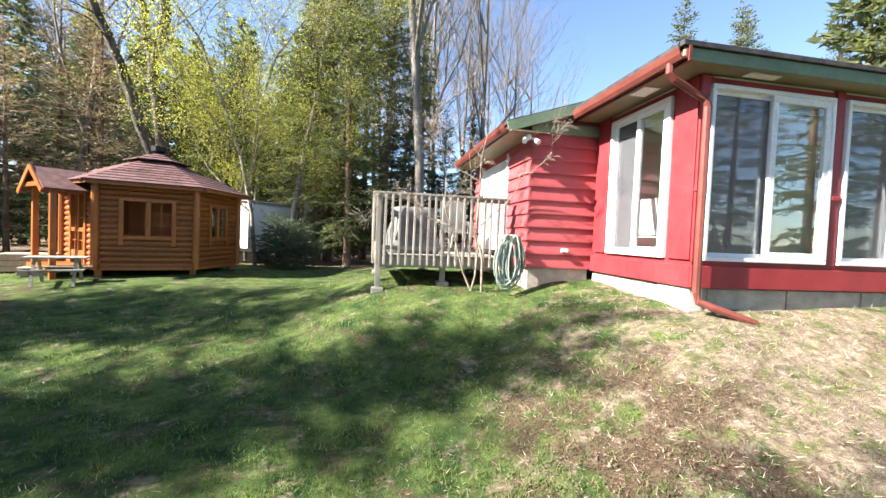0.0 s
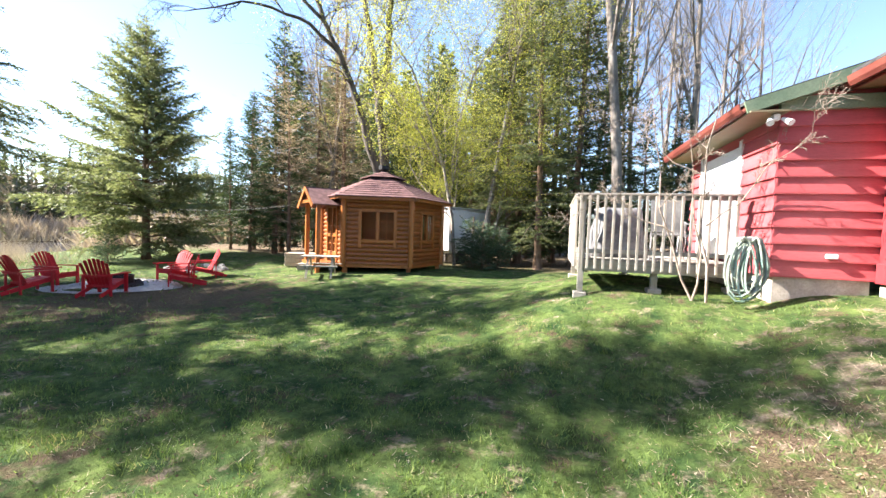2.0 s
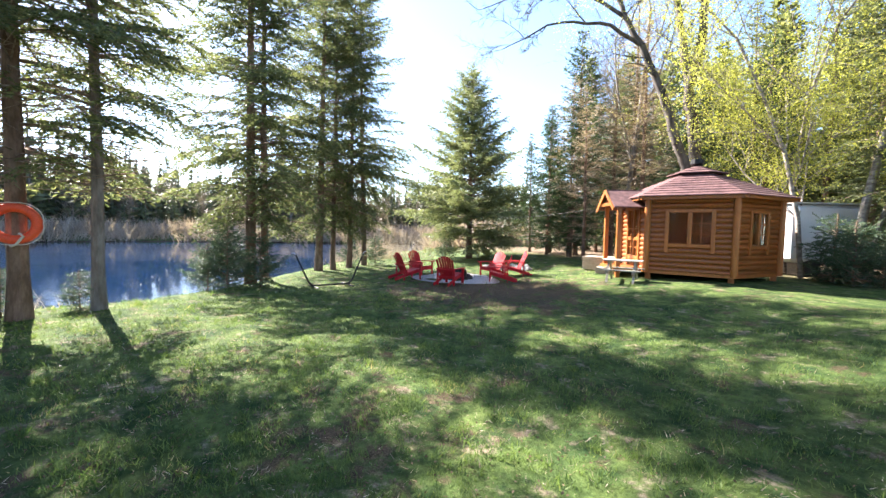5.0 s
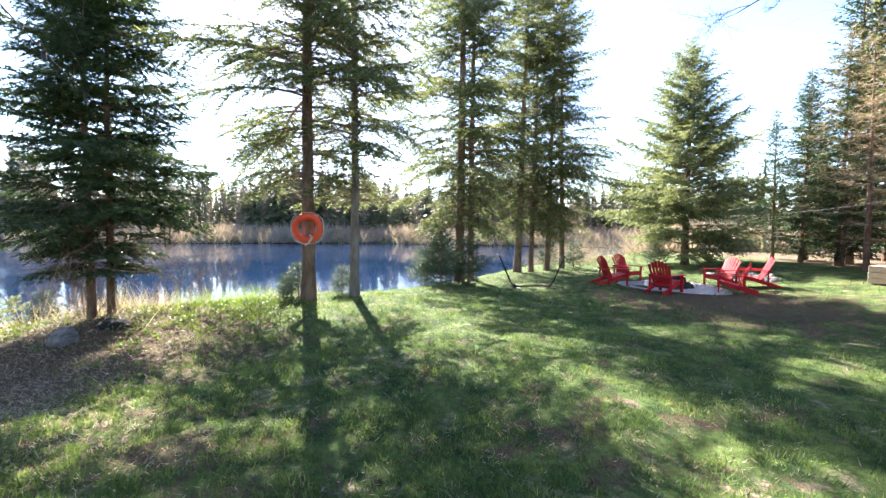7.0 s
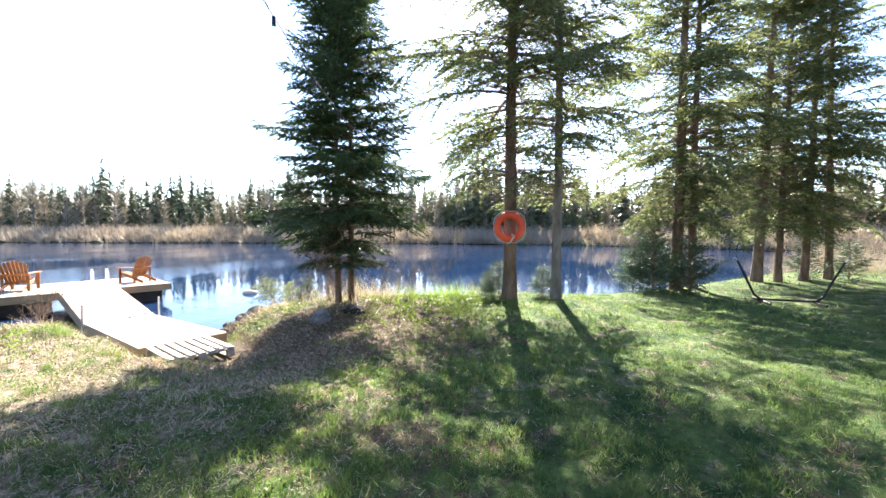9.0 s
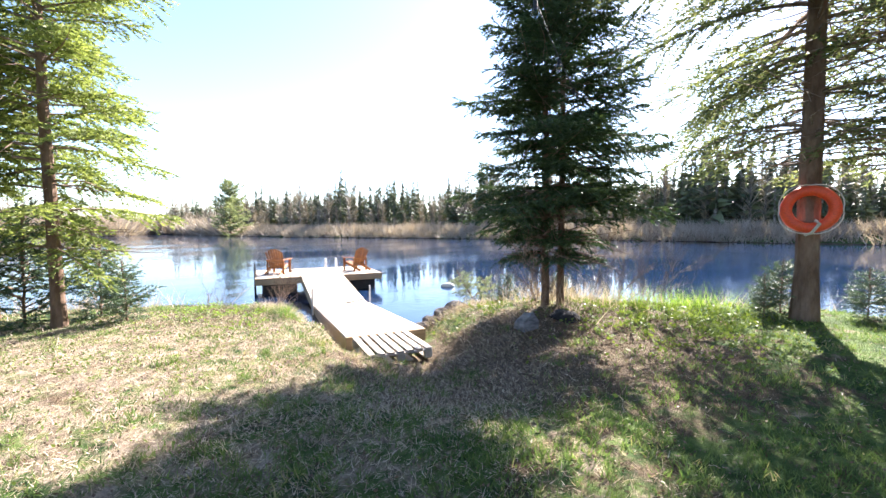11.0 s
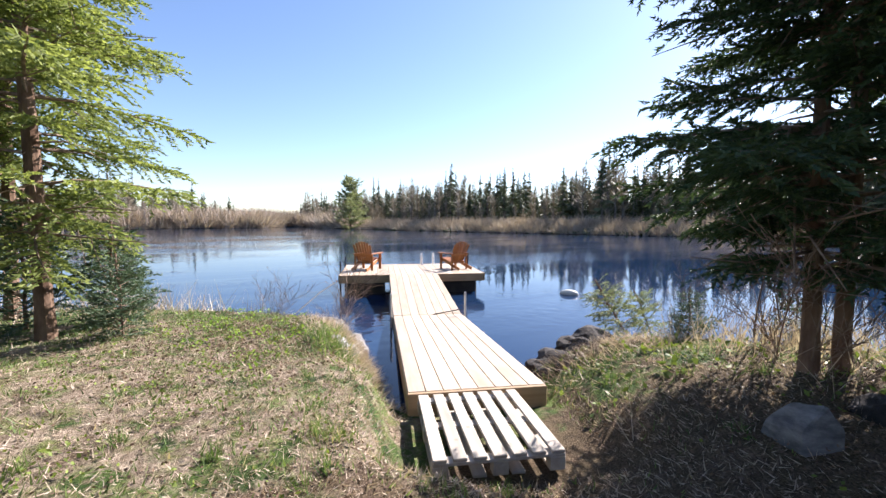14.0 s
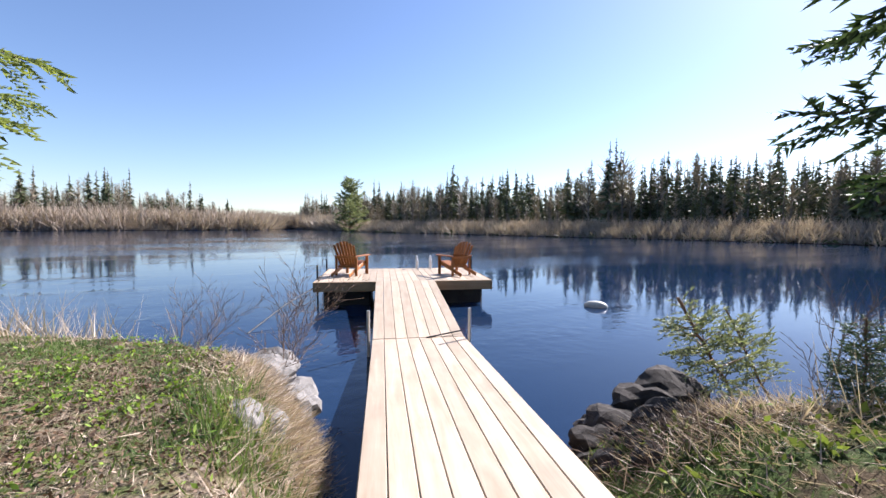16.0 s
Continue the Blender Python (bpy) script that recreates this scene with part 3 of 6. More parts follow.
def conifer_meshes(name, seed, h, r, base, reach, step, droop=0.25, rise=0.15, piece=0.1, wide=0.022, twig_gap=0.075, gaps=0.0, shape=0.8, dead=0, thin=1.0, hang=0.16, tuft=2):
    """Trunk, branch sticks and needle sprays of a conifer; the crown goes from base to the top, reach metres wide at its widest."""
    rng = np.random.default_rng(seed)
    tm, off = trunk_mesh(name + "_trunk", h, r, rng)
    bp, bq, br0, br1, sb, sw, sl = [], [], [], [], [], [], []

    def axis(z):
        i = np.clip(z / h * 14, 0, 13.999)
        a = int(i)
        return off[a] + (off[a + 1] - off[a]) * (i - a)
    z = base
    while z < h - 0.08:
        f = (z - base) / (h - base)
        long = reach * (1 - f) ** shape * (0.55 + 0.45 * min(1, f * 6)) * rng.uniform(0.75, 1.12)
        for a in rng.uniform(0, 2 * np.pi, 1) + np.arange(4 if f < 0.85 else 3) * (1.57 if f < 0.85 else 2.09) + rng.normal(0, 0.3, 4 if f < 0.85 else 3):
            if rng.random() < gaps:
                continue
            L = long * rng.uniform(0.5, 1.15)
            z1 = z + rng.uniform(-0.5, 0.5) * step * 1.3
            seg = max(3, int(L / 0.3))
            u = np.linspace(0, 1, seg + 1)
            up = (rise + 0.5 * f)
            tilt = rng.normal(0, 0.1)
            zz = z1 + L * ((up + tilt) * u - droop * (1 - f) * u ** 2 * 1.6 + 0.10 * u ** 4)
            bend = rng.normal(0, 0.12)
            ca, sa = np.cos(a + bend * u), np.sin(a + bend * u)
            ax = axis(z1)
            P = np.stack([ax[0] + ca * L * u, ax[1] + sa * L * u, zz], 1)
            bp.append(P[:-1]), bq.append(P[1:])
            rr = (0.006 + 0.011 * L) * (1 - u * 0.85)
            br0.append(rr[:-1]), br1.append(rr[1:])
            start = 0.22 if f < 0.5 else 0.08
            for t in np.arange(max(start * L, 0.08), L, twig_gap) / L:
                j = min(int(t * seg), seg - 1)
                o = P[j] + (P[j + 1] - P[j]) * (t * seg - j)
                d0 = P[j + 1] - P[j]
                d0 = d0 / np.linalg.norm(d0)
                for sgn in (-1, 1):
                    if rng.random() > thin:
                        continue
                    tl = min(0.75, 0.16 + 0.42 * L * (1 - t) ** 0.8 * (0.35 + t)) * rng.uniform(0.5, 1.15)
                    lat = np.array([-d0[1], d0[0], 0.0]) * sgn
                    td = d0 * 0.65 + lat * 0.8 + np.array([0, 0, rng.normal(-0.08, 0.24)])
                    td /= np.linalg.norm(td)
                    k = max(2, int(tl / (piece * 0.5)))
                    s = np.linspace(0.05, 1, k)
                    pos = o + td * (s * tl)[:, None] + np.array([0, 0, -hang]) * (tl * s ** 2)[:, None]
                    sb.append(np.repeat(pos, tuft, 0))
                    fan = np.tile(np.array([[1.0], [-1.0], [0.0]])[:tuft], (k, 1)) * np.cross(td, [0, 0, 1.0])[None]
                    up3 = np.tile(np.array([[0.0], [0.0], [-0.35]])[:tuft], (k, 1)) * np.array([[0, 0, 1.0]])
                    sw.append(td[None] * 0.8 + fan * 0.55 + up3 + rng.normal(0, 0.25, (tuft * k, 3)))
                    sl.append(rng.uniform(0.75, 1.3, tuft * k) * piece)
        z += step * (1.0 - 0.45 * f) * rng.uniform(0.75, 1.25)
    bmh = sticks(name + "_branches", np.concatenate(bp), np.concatenate(bq), np.concatenate(br0), np.concatenate(br1), 3)
    sl = np.concatenate(sl)
    fol = diamonds(name + "_needles", np.concatenate(sb), np.concatenate(sw), sl, sl * wide / piece * 1.15, rng, True)
    dm = None
    if dead:
        zd = 0.85 * base + (base * 0.15 + (h - base) * 0.4) * rng.random(dead) ** 1.3
        ad, Ld = rng.uniform(0, 2 * np.pi, dead), rng.uniform(0.3, 1.0, dead) * min(2.0, 0.7 * reach)
        p = np.array([[*axis(zv), zv] for zv in zd])
        m1 = p + np.stack([np.cos(ad) * Ld * 0.5, np.sin(ad) * Ld * 0.5, rng.normal(0.02, 0.08, dead)], 1)
        q = p + np.stack([np.cos(ad + 0.15) * Ld, np.sin(ad + 0.15) * Ld, rng.normal(-0.1, 0.15, dead)], 1)
        m2 = m1 + rng.normal(0, 0.22, (dead, 3))
        dm = sticks(name + "_dead", np.concatenate([p, m1, m1]), np.concatenate([m1, q, m2]), np.repeat([0.012, 0.008, 0.005], dead), np.repeat([0.008, 0.003, 0.002], dead), 4)
    return tm, bmh, fol, dm


def plant(name, meshes, x, y, label, category, foliage="needles", bark="bark", turn=0.0, size=1.0, lean=(0, 0), group="", z=None):
    tr = thing(name, pose(x, y, gz(x, y) - 0.02 if z is None else z, lean[0], lean[1], turn) @ Matrix.Diagonal((size, size, size, 1)), label, category, group)
    tm, bmh, fol, dm = meshes
    for pn, me, ma in (("trunk", tm, bark), ("branchwork", bmh, "twig" if foliage != "none" else bark), ("crown", fol, foliage), ("deadwood", dm, "twig")):
        if me is not None:
            ob = part(pn, me, ma, tr)
            if pn != "trunk":
                ob["kind"] = "stuff"
    return tr


def copies(tr, places):
    for x, y, turn, size in places:
        m = pose(x, y, gz(x, y) - 0.02, random.uniform(-1.5, 1.5), random.uniform(-1.5, 1.5), turn)
        c = copy_thing(tr, m)
        c.scale = (size, size, size * random.uniform(0.92, 1.1))


# trees on the river bank, each on the spot where it stands
bank = conifer_meshes("bank_spruce", 11, 13.5, 0.135, 2.45, 3.4, 0.33, 0.36, 0.16, 0.088, 0.025, 0.082, 0.23, 0.6, dead=170, thin=0.95, hang=0.32)
bank2 = conifer_meshes("bank_spruce_b", 12, 12.5, 0.105, 2.3, 2.9, 0.34, 0.34, 0.16, 0.088, 0.025, 0.086, 0.25, 0.6, dead=120, thin=0.95, hang=0.32)
tall_mesh = conifer_meshes("tall_bank_spruce", 13, 13.2, 0.15, 2.0, 3.2, 0.34, 0.4, 0.16, 0.1, 0.03, 0.092, 0.2, 0.58, dead=110, hang=0.35)
slim_mesh = conifer_meshes("slim_bank_spruce", 14, 12.4, 0.115, 2.0, 2.8, 0.34, 0.4, 0.16, 0.1, 0.03, 0.092, 0.22, 0.6, dead=100, hang=0.35)
plant("spruce", bank, -9.3, -2.15, "tall spruce with bare lower trunk beside the river", "tree", group="bank spruces", turn=40)
plant("spruce", bank2, -9.62, -1.22, "slim pale-barked spruce beside the river", "tree", group="bank spruces", bark="grey_bark", turn=200)
tall = plant("spruce", tall_mesh, -12.95, 1.75, "tall spruce with bare lower trunk beside the river", "tree", group="bank spruces", turn=120)
copies(tall, [(-15.45, 4.55, 75, 0.97)])
slim = plant("spruce", slim_mesh, -13.35, 2.25, "tall slim spruce on the river bank", "tree", group="bank spruces", turn=310)
copies(slim, [(-15.6, 5.2, 20, 0.88), (-15.9, 5.95, 160, 0.95), (-16.5, 6.9, 255, 1.0)])
fir = conifer_meshes("fir", 21, 7.7, 0.06, 0.85, 1.72, 0.175, 0.2, 0.1, 0.053, 0.0165, 0.051, 0.09, 0.7, dead=60, tuft=3)
fir_one = plant("fir", fir, -7.6, -5.06, "dense young balsam fir with thin trunk by the dock", "tree", "fir", group="dock firs", turn=65)
copies(fir_one, [(-7.9, -4.93, 140, 0.97)])
wide = conifer_meshes("open_spruce", 31, 8.8, 0.085, 1.25, 2.0, 0.22, 0.26, 0.1, 0.058, 0.023, 0.056, 0.14, 0.6, dead=30, hang=0.2)
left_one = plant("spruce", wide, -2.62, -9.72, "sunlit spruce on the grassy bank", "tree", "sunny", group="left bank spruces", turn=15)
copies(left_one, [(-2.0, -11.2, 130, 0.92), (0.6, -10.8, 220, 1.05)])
big = conifer_meshes("full_spruce", 41, 10.2, 0.17, 0.5, 4.4, 0.19, 0.2, 0.22, 0.12, 0.038, 0.08, 0.06, 0.8, hang=0.3)
plant("spruce", big, -17.45, 13.5, "full pyramid-shaped spruce beyond the fire pit", "tree", "grey_green", turn=60)
small = conifer_meshes("young_spruce", 51, 1.5, 0.025, 0.08, 0.75, 0.11, 0.02, 0.3, 0.055, 0.018, 0.07, 0.05, 0.7)
young = plant("young_spruce", small, -12.3, 1.1, "young blue-green spruce at the water's edge", "shrub", "bluish", group="young spruces")
copies(young, [(-12.6, 0.7, 60, 0.85), (-12.2, 1.9, 150, 1.0), (-12.9, 1.2, 250, 1.1), (-9.6, -2.4, 40, 0.55), (-9.85, -1.5, 100, 0.5), (-9.2, -2.55, 140, 0.4),
               (-16.2, 6.2, 10, 0.8), (-16.8, 7.6, 80, 0.9), (-3.1, -10.1, 20, 0.8), (-2.3, -10.4, 90, 1.0), (-3.3, -9.3, 200, 0.6), (-17.0, 11.6, 45, 0.9), (-2.8, 14.5, 10, 1.15), (-2.3, 15.0, 100, 1.0), (-3.3, 15.0, 200, 1.3),
               (-8.5, -6.3, 140, 0.42), (-9.2, -5.6, 240, 0.5)])
sapling = conifer_meshes("sapling", 52, 1.25, 0.014, 0.2, 0.5, 0.12, 0.1, 0.25, 0.05, 0.015, 0.055, 0.2, 0.5)
plant("young_fir", sapling, -8.62, -7.06, "thin leaning young fir at the bank above the dark boulders", "shrub", "grey_green", lean=(15, 24), size=0.78, z=-0.42)
plant("young_fir", sapling, -9.0, -6.95, "low spreading young fir on the bank", "shrub", "grey_green", lean=(-25, -18), turn=140, size=0.62, z=-0.42)

# woods behind the hut and the house
wood_fir = conifer_meshes("forest_fir", 61, 12.0, 0.14, 0.6, 2.6, 0.30, 0.22, 0.15, 0.16, 0.046, 0.18, 0.06, 0.75)
wood_spruce = conifer_meshes("forest_spruce", 62, 15.0, 0.17, 1.2, 2.8, 0.36, 0.3, 0.12, 0.17, 0.052, 0.19, 0.1, 0.7)
wf = plant("fir", wood_fir, -14.0, 18.0, "dark fir at the edge of the woods", "tree", "fir", group="woods behind the hut")
ws = plant("spruce", wood_spruce, -1.9, 18.6, "tall dark spruce at the edge of the woods", "tree", "needles", group="woods behind the hut")
random.seed(5)
copies(wf, [(-15.0, 16.9, 10, 0.62), (-13.2, 16.5, 140, 0.6), (-17.2, 18.0, 70, 0.55), (-24, 23, 20, 0.5), (-28, 26, 80, 0.55), (-21.5, 26, 150, 0.6), (-19, 23, 210, 0.6), (-26, 31, 300, 0.65), (-31, 30, 30, 0.6), (-16.2, 18.6, 50, 0.75), (-12.4, 20.0, 100, 0.9), (-15.4, 22.0, 10, 0.8), (-10.6, 22.5, 90, 1.0), (-7.4, 23.5, 150, 0.95), (1.5, 16.8, 33, 0.55), (3.1, 17.6, 120, 0.5), (4.5, 18.8, 210, 0.55), (0.7, 18.4, 300, 0.62), (-0.9, 17.6, 20, 0.6)])
copies(ws, [(-0.9, 15.8, 200, 0.85), (0.4, 17.2, 60, 0.95), (-2.2, 17.4, 300, 0.8), (2.3, 18.6, 10, 0.75), (-0.4, 19.8, 30, 0.95), (-3.6, 21.6, 95, 0.9), (-5.4, 24.5, 260, 0.85), (-8.6, 26.0, 130, 0.9)])
random.seed(8)
rim = []
for k in range(90):
    a = math.radians(random.choice((random.uniform(14, 26), random.uniform(88, 122), random.uniform(88, 122))))
    d = random.uniform(24, 44)
    rim.append((-4 + d * math.cos(a), 2 + d * math.sin(a), random.uniform(0, 360), random.uniform(0.7, 1.1)))
rim_mesh = conifer_meshes("rim_spruce", 63, 14.0, 0.16, 1.2, 2.8, 0.5, 0.24, 0.1, 0.42, 0.15, 0.36, 0.1, 0.7)
rim_mesh = (rim_mesh[0], None, rim_mesh[2], None)
rs = plant("spruce", rim_mesh, -12.0, 30.0, "dark spruce deep in the woods", "tree", "needles", group="woods behind the hut")
copies(rs, [p for p in rim if random.random() < 0.75])
for k in range(26):
    a, d = math.radians(random.uniform(66, 92)), random.uniform(20, 36)
    copies(rs, [(-1 + d * math.cos(a), 1 + d * math.sin(a), random.uniform(0, 360), random.uniform(0.22, 0.42))])


def bare_tree(name, seed, h, r, lean=0.0, spread=0.5, first=0.35, levels=4, leaves=0, leaf=0.07, forks=1, drift=0.09):
    """A leafless tree: a bent trunk, limbs that fork, twigs; with leaves if asked."""
    rng = np.random.default_rng(seed)
    P, Q, R0, R1, tips = [], [], [], [], []

    def grow(p, d, L, rad, lev):
        k = 5 if lev < 2 else 3
        for i in range(k):
            d = d + rng.normal(0, 0.09 + 0.03 * lev if lev else drift, 3) + np.array([0, 0, 0.05 if lev else 0.02])
            d = d / np.linalg.norm(d)
            q = p + d * L / k
            r2 = rad * (1 - 0.55 * (i + 1) / k)
            P.append(p), Q.append(q), R0.append(rad * (1 - 0.55 * i / k)), R1.append(r2)
            if lev < levels and (lev > 0 or (i + 1) / k > first):
                for _ in range(2 if lev in (0, 1, 2) else 1):
                    a = rng.normal(0, 1, 3)
                    a -= d * a.dot(d)
                    a /= np.linalg.norm(a)
                    e = d * (1 - spread) + a * spread + np.array([0, 0, 0.12])
                    grow(q, e / np.linalg.norm(e), L * rng.uniform(0.32, 0.6), r2 * 0.48, lev + 1)
            if lev >= levels - 1:
                tips.append(q)
            p = q
    for k in range(forks):
        grow(np.array([0.18 * k, 0.1 * k, -0.2]), np.array([lean + 0.22 * k, 0.08 * k, 1.0]), h, r * (1 - 0.15 * k), 0)
    P, Q = np.array(P), np.array(Q)
    bmh = sticks(name + "_limbs", P, Q, np.array(R0), np.maximum(np.array(R1), 0.003), 4)
    fol = None
    if leaves:
        tips = np.array(tips)
        b = tips[rng.integers(0, len(tips), leaves)] + rng.normal(0, 0.22, (leaves, 3))
        fol = diamonds(name + "_leaves", b, rng.normal(0, 1, (leaves, 3)) + np.array([0, 0, -0.4]), rng.uniform(0.7, 1.3, leaves) * leaf, rng.uniform(0.5, 0.8, leaves) * leaf, rng)
    return None, bmh, fol, None


def bare(name, meshes, x, y, label, turn=0.0, size=1.0, bark="grey_bark", foliage="none", group="", z=None):
    tr = thing(name, pose(x, y, (gz(x, y) if z is None else z) - 0.05, 0, 0, turn) @ Matrix.Diagonal((size, size, size, 1)), label, "tree", group)
    part("trunk", meshes[1], bark, tr)
    if meshes[2] is not None:
        part("leaves", meshes[2], foliage, tr)["kind"] = "stuff"
    return tr


def limbed_tree(name, seed, lines, levels=3, gap=0.8, twig=(0.8, 2.2)):
    """A leafless tree of given trunks and main limbs (points, thick, thin), with random side limbs and twigs."""
    rng = np.random.default_rng(seed)
    P, Q, R0, R1 = [], [], [], []

    def grow(p, d, L, rad, lev):
        for i in range(4):
            d = d + rng.normal(0, 0.16, 3) + np.array([0, 0, 0.05])
            d = d / np.linalg.norm(d)
            q = p + d * L / 4
            P.append(p), Q.append(q), R0.append(rad * (1 - 0.2 * i)), R1.append(rad * (0.8 - 0.2 * i) + 0.002)
            if lev < levels:
                for _ in range(2):
                    a = rng.normal(0, 1, 3)
                    a -= d * a.dot(d)
                    grow(q, d * 0.55 + a / np.linalg.norm(a) * 0.6, L * rng.uniform(0.3, 0.55), rad * 0.45, lev + 1)
            p = q
    for pts, r0, r1, first in lines:
        pts = np.array(pts, float)
        seg = np.linalg.norm(np.diff(pts, axis=0), axis=1)
        along = np.concatenate([[0], np.cumsum(seg)])
        n = max(6, int(along[-1] / 0.5))
        u = np.linspace(0, along[-1], n + 1)
        C = np.stack([np.interp(u, along, pts[:, k]) for k in range(3)], 1)
        C[1:-1] = 0.25 * C[:-2] + 0.5 * C[1:-1] + 0.25 * C[2:] + rng.normal(0, 0.035, (n - 1, 3))
        rad = r0 + (r1 - r0) * u / u[-1]
        for i in range(n):
            P.append(C[i]), Q.append(C[i + 1]), R0.append(rad[i]), R1.append(rad[i + 1])
            if u[i] > first * u[-1] and rng.random() < 0.5 / gap:
                d = (C[i + 1] - C[i]) / np.linalg.norm(C[i + 1] - C[i])
                a = rng.normal(0, 1, 3)
                a -= d * a.dot(d)
                grow(C[i + 1], d * 0.5 + a / np.linalg.norm(a) * 0.7, rng.uniform(*twig), min(0.03, rad[i] * 0.5), 1)
    return None, sticks(name + "_limbs", np.array(P), np.array(Q), np.array(R0), np.maximum(np.array(R1), 0.003), 5), None, None


maple = limbed_tree("maple", 71, [
    ([(0, 0, -0.3), (-0.2, 0, 3.6), (-1.5, 0.1, 7.7), (-2.4, 0.2, 9.6), (-3.2, 0.5, 11.6), (-3.4, 0.6, 13.5)], 0.27, 0.05, 0.55),
    ([(0.3, 0.2, -0.3), (0.2, 0.2, 3.6), (-0.2, 0.3, 7.0), (-0.8, 0.5, 10.6), (-1.3, 0.8, 14.0)], 0.31, 0.06, 0.5),
    ([(-0.2, 0.3, 7.0), (0.1, 0.1, 9.0), (0.1, -0.1, 11.4), (0.5, -0.3, 14.5)], 0.2, 0.05, 0.3),
    ([(-1.9, 0.1, 8.6), (-3.1, -0.2, 9.5), (-5.0, -0.5, 9.8), (-7.4, -0.6, 8.9)], 0.09, 0.015, 0.2),
    ([(-2.4, 0.2, 9.6), (-3.8, 0.3, 11.0), (-6.4, 0.2, 11.6), (-8.6, 0.0, 11.0)], 0.09, 0.015, 0.2),
    ([(-1.3, 0.1, 7.2), (-2.1, -0.3, 7.9), (-2.7, -0.3, 7.8)], 0.05, 0.012, 0.5)])
bare("maple", maple, -7.6, 16.3, "large leafless maple with two leaning trunks behind the hut", 34.5, bark="dark_bark")
ash = bare_tree("ash", 72, 14.0, 0.15, 0.02, 0.4, 0.35, 3, drift=0.03)
a1 = bare("ash_tree", ash, 2.3, 20.0, "tall leafless grey-barked tree behind the deck", 0, group="leafless trees")
copies(a1, [(1.75, 15.0, 330, 1.35), (1.3, 22.0, 130, 1.05), (-10.9, 17.2, 200, 0.9), (5.2, 19.5, 60, 0.95), (3.4, 23.0, 250, 1.0), (9.0, 26.0, 20, 0.9), (-13.5, 25.0, 20, 0.8), (7, 31, 77, 1.0), (-18, 27, 110, 0.8), (12, 30, 5, 0.95), (0.5, 25, 15, 0.9), (2.5, 28, 99, 1.0), (5.5, 26, 190, 0.95), (7.5, 24, 222, 0.85), (4.4, 32, 10, 1.1), (-1.5, 27, 60, 1.0), (9.5, 34, 48, 1.1), (0, 33, 280, 1.1)])
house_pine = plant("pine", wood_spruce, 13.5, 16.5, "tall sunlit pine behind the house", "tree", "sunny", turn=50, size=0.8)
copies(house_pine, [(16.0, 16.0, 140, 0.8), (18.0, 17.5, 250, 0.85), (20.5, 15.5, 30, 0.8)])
birch = bare_tree("birch", 73, 10.5, 0.075, 0.0, 0.55, 0.1, 3, leaves=34000, leaf=0.06)
b1 = bare("birch", birch, -4.1, 15.6, "slim birch with fresh yellow-green leaves", 0, bark="birch", foliage="spring", group="leafing birches")
copies(b1, [(-5.0, 17.6, 120, 1.0), (-3.0, 17.0, 220, 0.95)])
leaning = bare_tree("leaning_birch", 75, 12.0, 0.12, 0.2, 0.4, 0.4, 3, leaves=12000, leaf=0.06)
bare("birch", leaning, -3.2, 16.4, "leaning pale birch with sparse young leaves", 0, bark="birch", foliage="spring", group="leafing birches")
larch = conifer_meshes("larch", 81, 11.0, 0.13, 1.5, 2.3, 0.42, 0.1, 0.15, 0.22, 0.02, 0.2, 0.1, 0.7)
l1 = plant("larch", larch, -12.2, 18.4, "brownish bare larch beside the woods", "tree", "brownish", group="larches")
copies(l1, [(-13.6, 16.9, 60, 0.8), (-11.0, 18.3, 200, 1.1), (-9.9, 17.0, 90, 1.0), (-11.8, 15.6, 310, 0.7)])

point_pine = conifer_meshes("point_pine", 95, 12.0, 0.2, 1.0, 4.6, 0.55, 0.05, 0.3, 0.5, 0.2, 0.34, 0.15, 0.5)
plant("pine", point_pine, -36.9, -97.0, "single full pine on the far point", "tree", "grey_green", turn=40, size=1.15)
# trees east of the walk, seen mirrored in the windows
copies(house_pine, [(6.0, -10.6, 10, 0.8), (9.4, -8.0, 80, 0.75), (12.5, -11, 20, 0.8), (16, -8, 130, 0.9), (18, -12, 220, 0.9), (7.5, -14.0, 300, 0.7), (20, -5, 75, 0.9), (13, -14, 15, 0.9), (10.5, -9.0, 160, 0.9), (14, -3, 30, 0.9), (8.4, -12.5, 200, 0.9)])
copies(a1, [(5.2, -4.9, 40, 0.8)])

# far bank: woods and brush
rng = np.random.default_rng(91)


def far_points(n, d0, d1, rng, xr=(-170, 60), yr=(-330, 60)):
    out = []
    while len(out) < n:
        x, y = rng.uniform(*xr, 4000), rng.uniform(*yr, 4000)
        f = -shore_distance(x, y, FAR_SHORE)
        ok = (f > d0) & (f < d1)
        out += list(zip(x[ok], y[ok]))
    return np.array(out[:n])


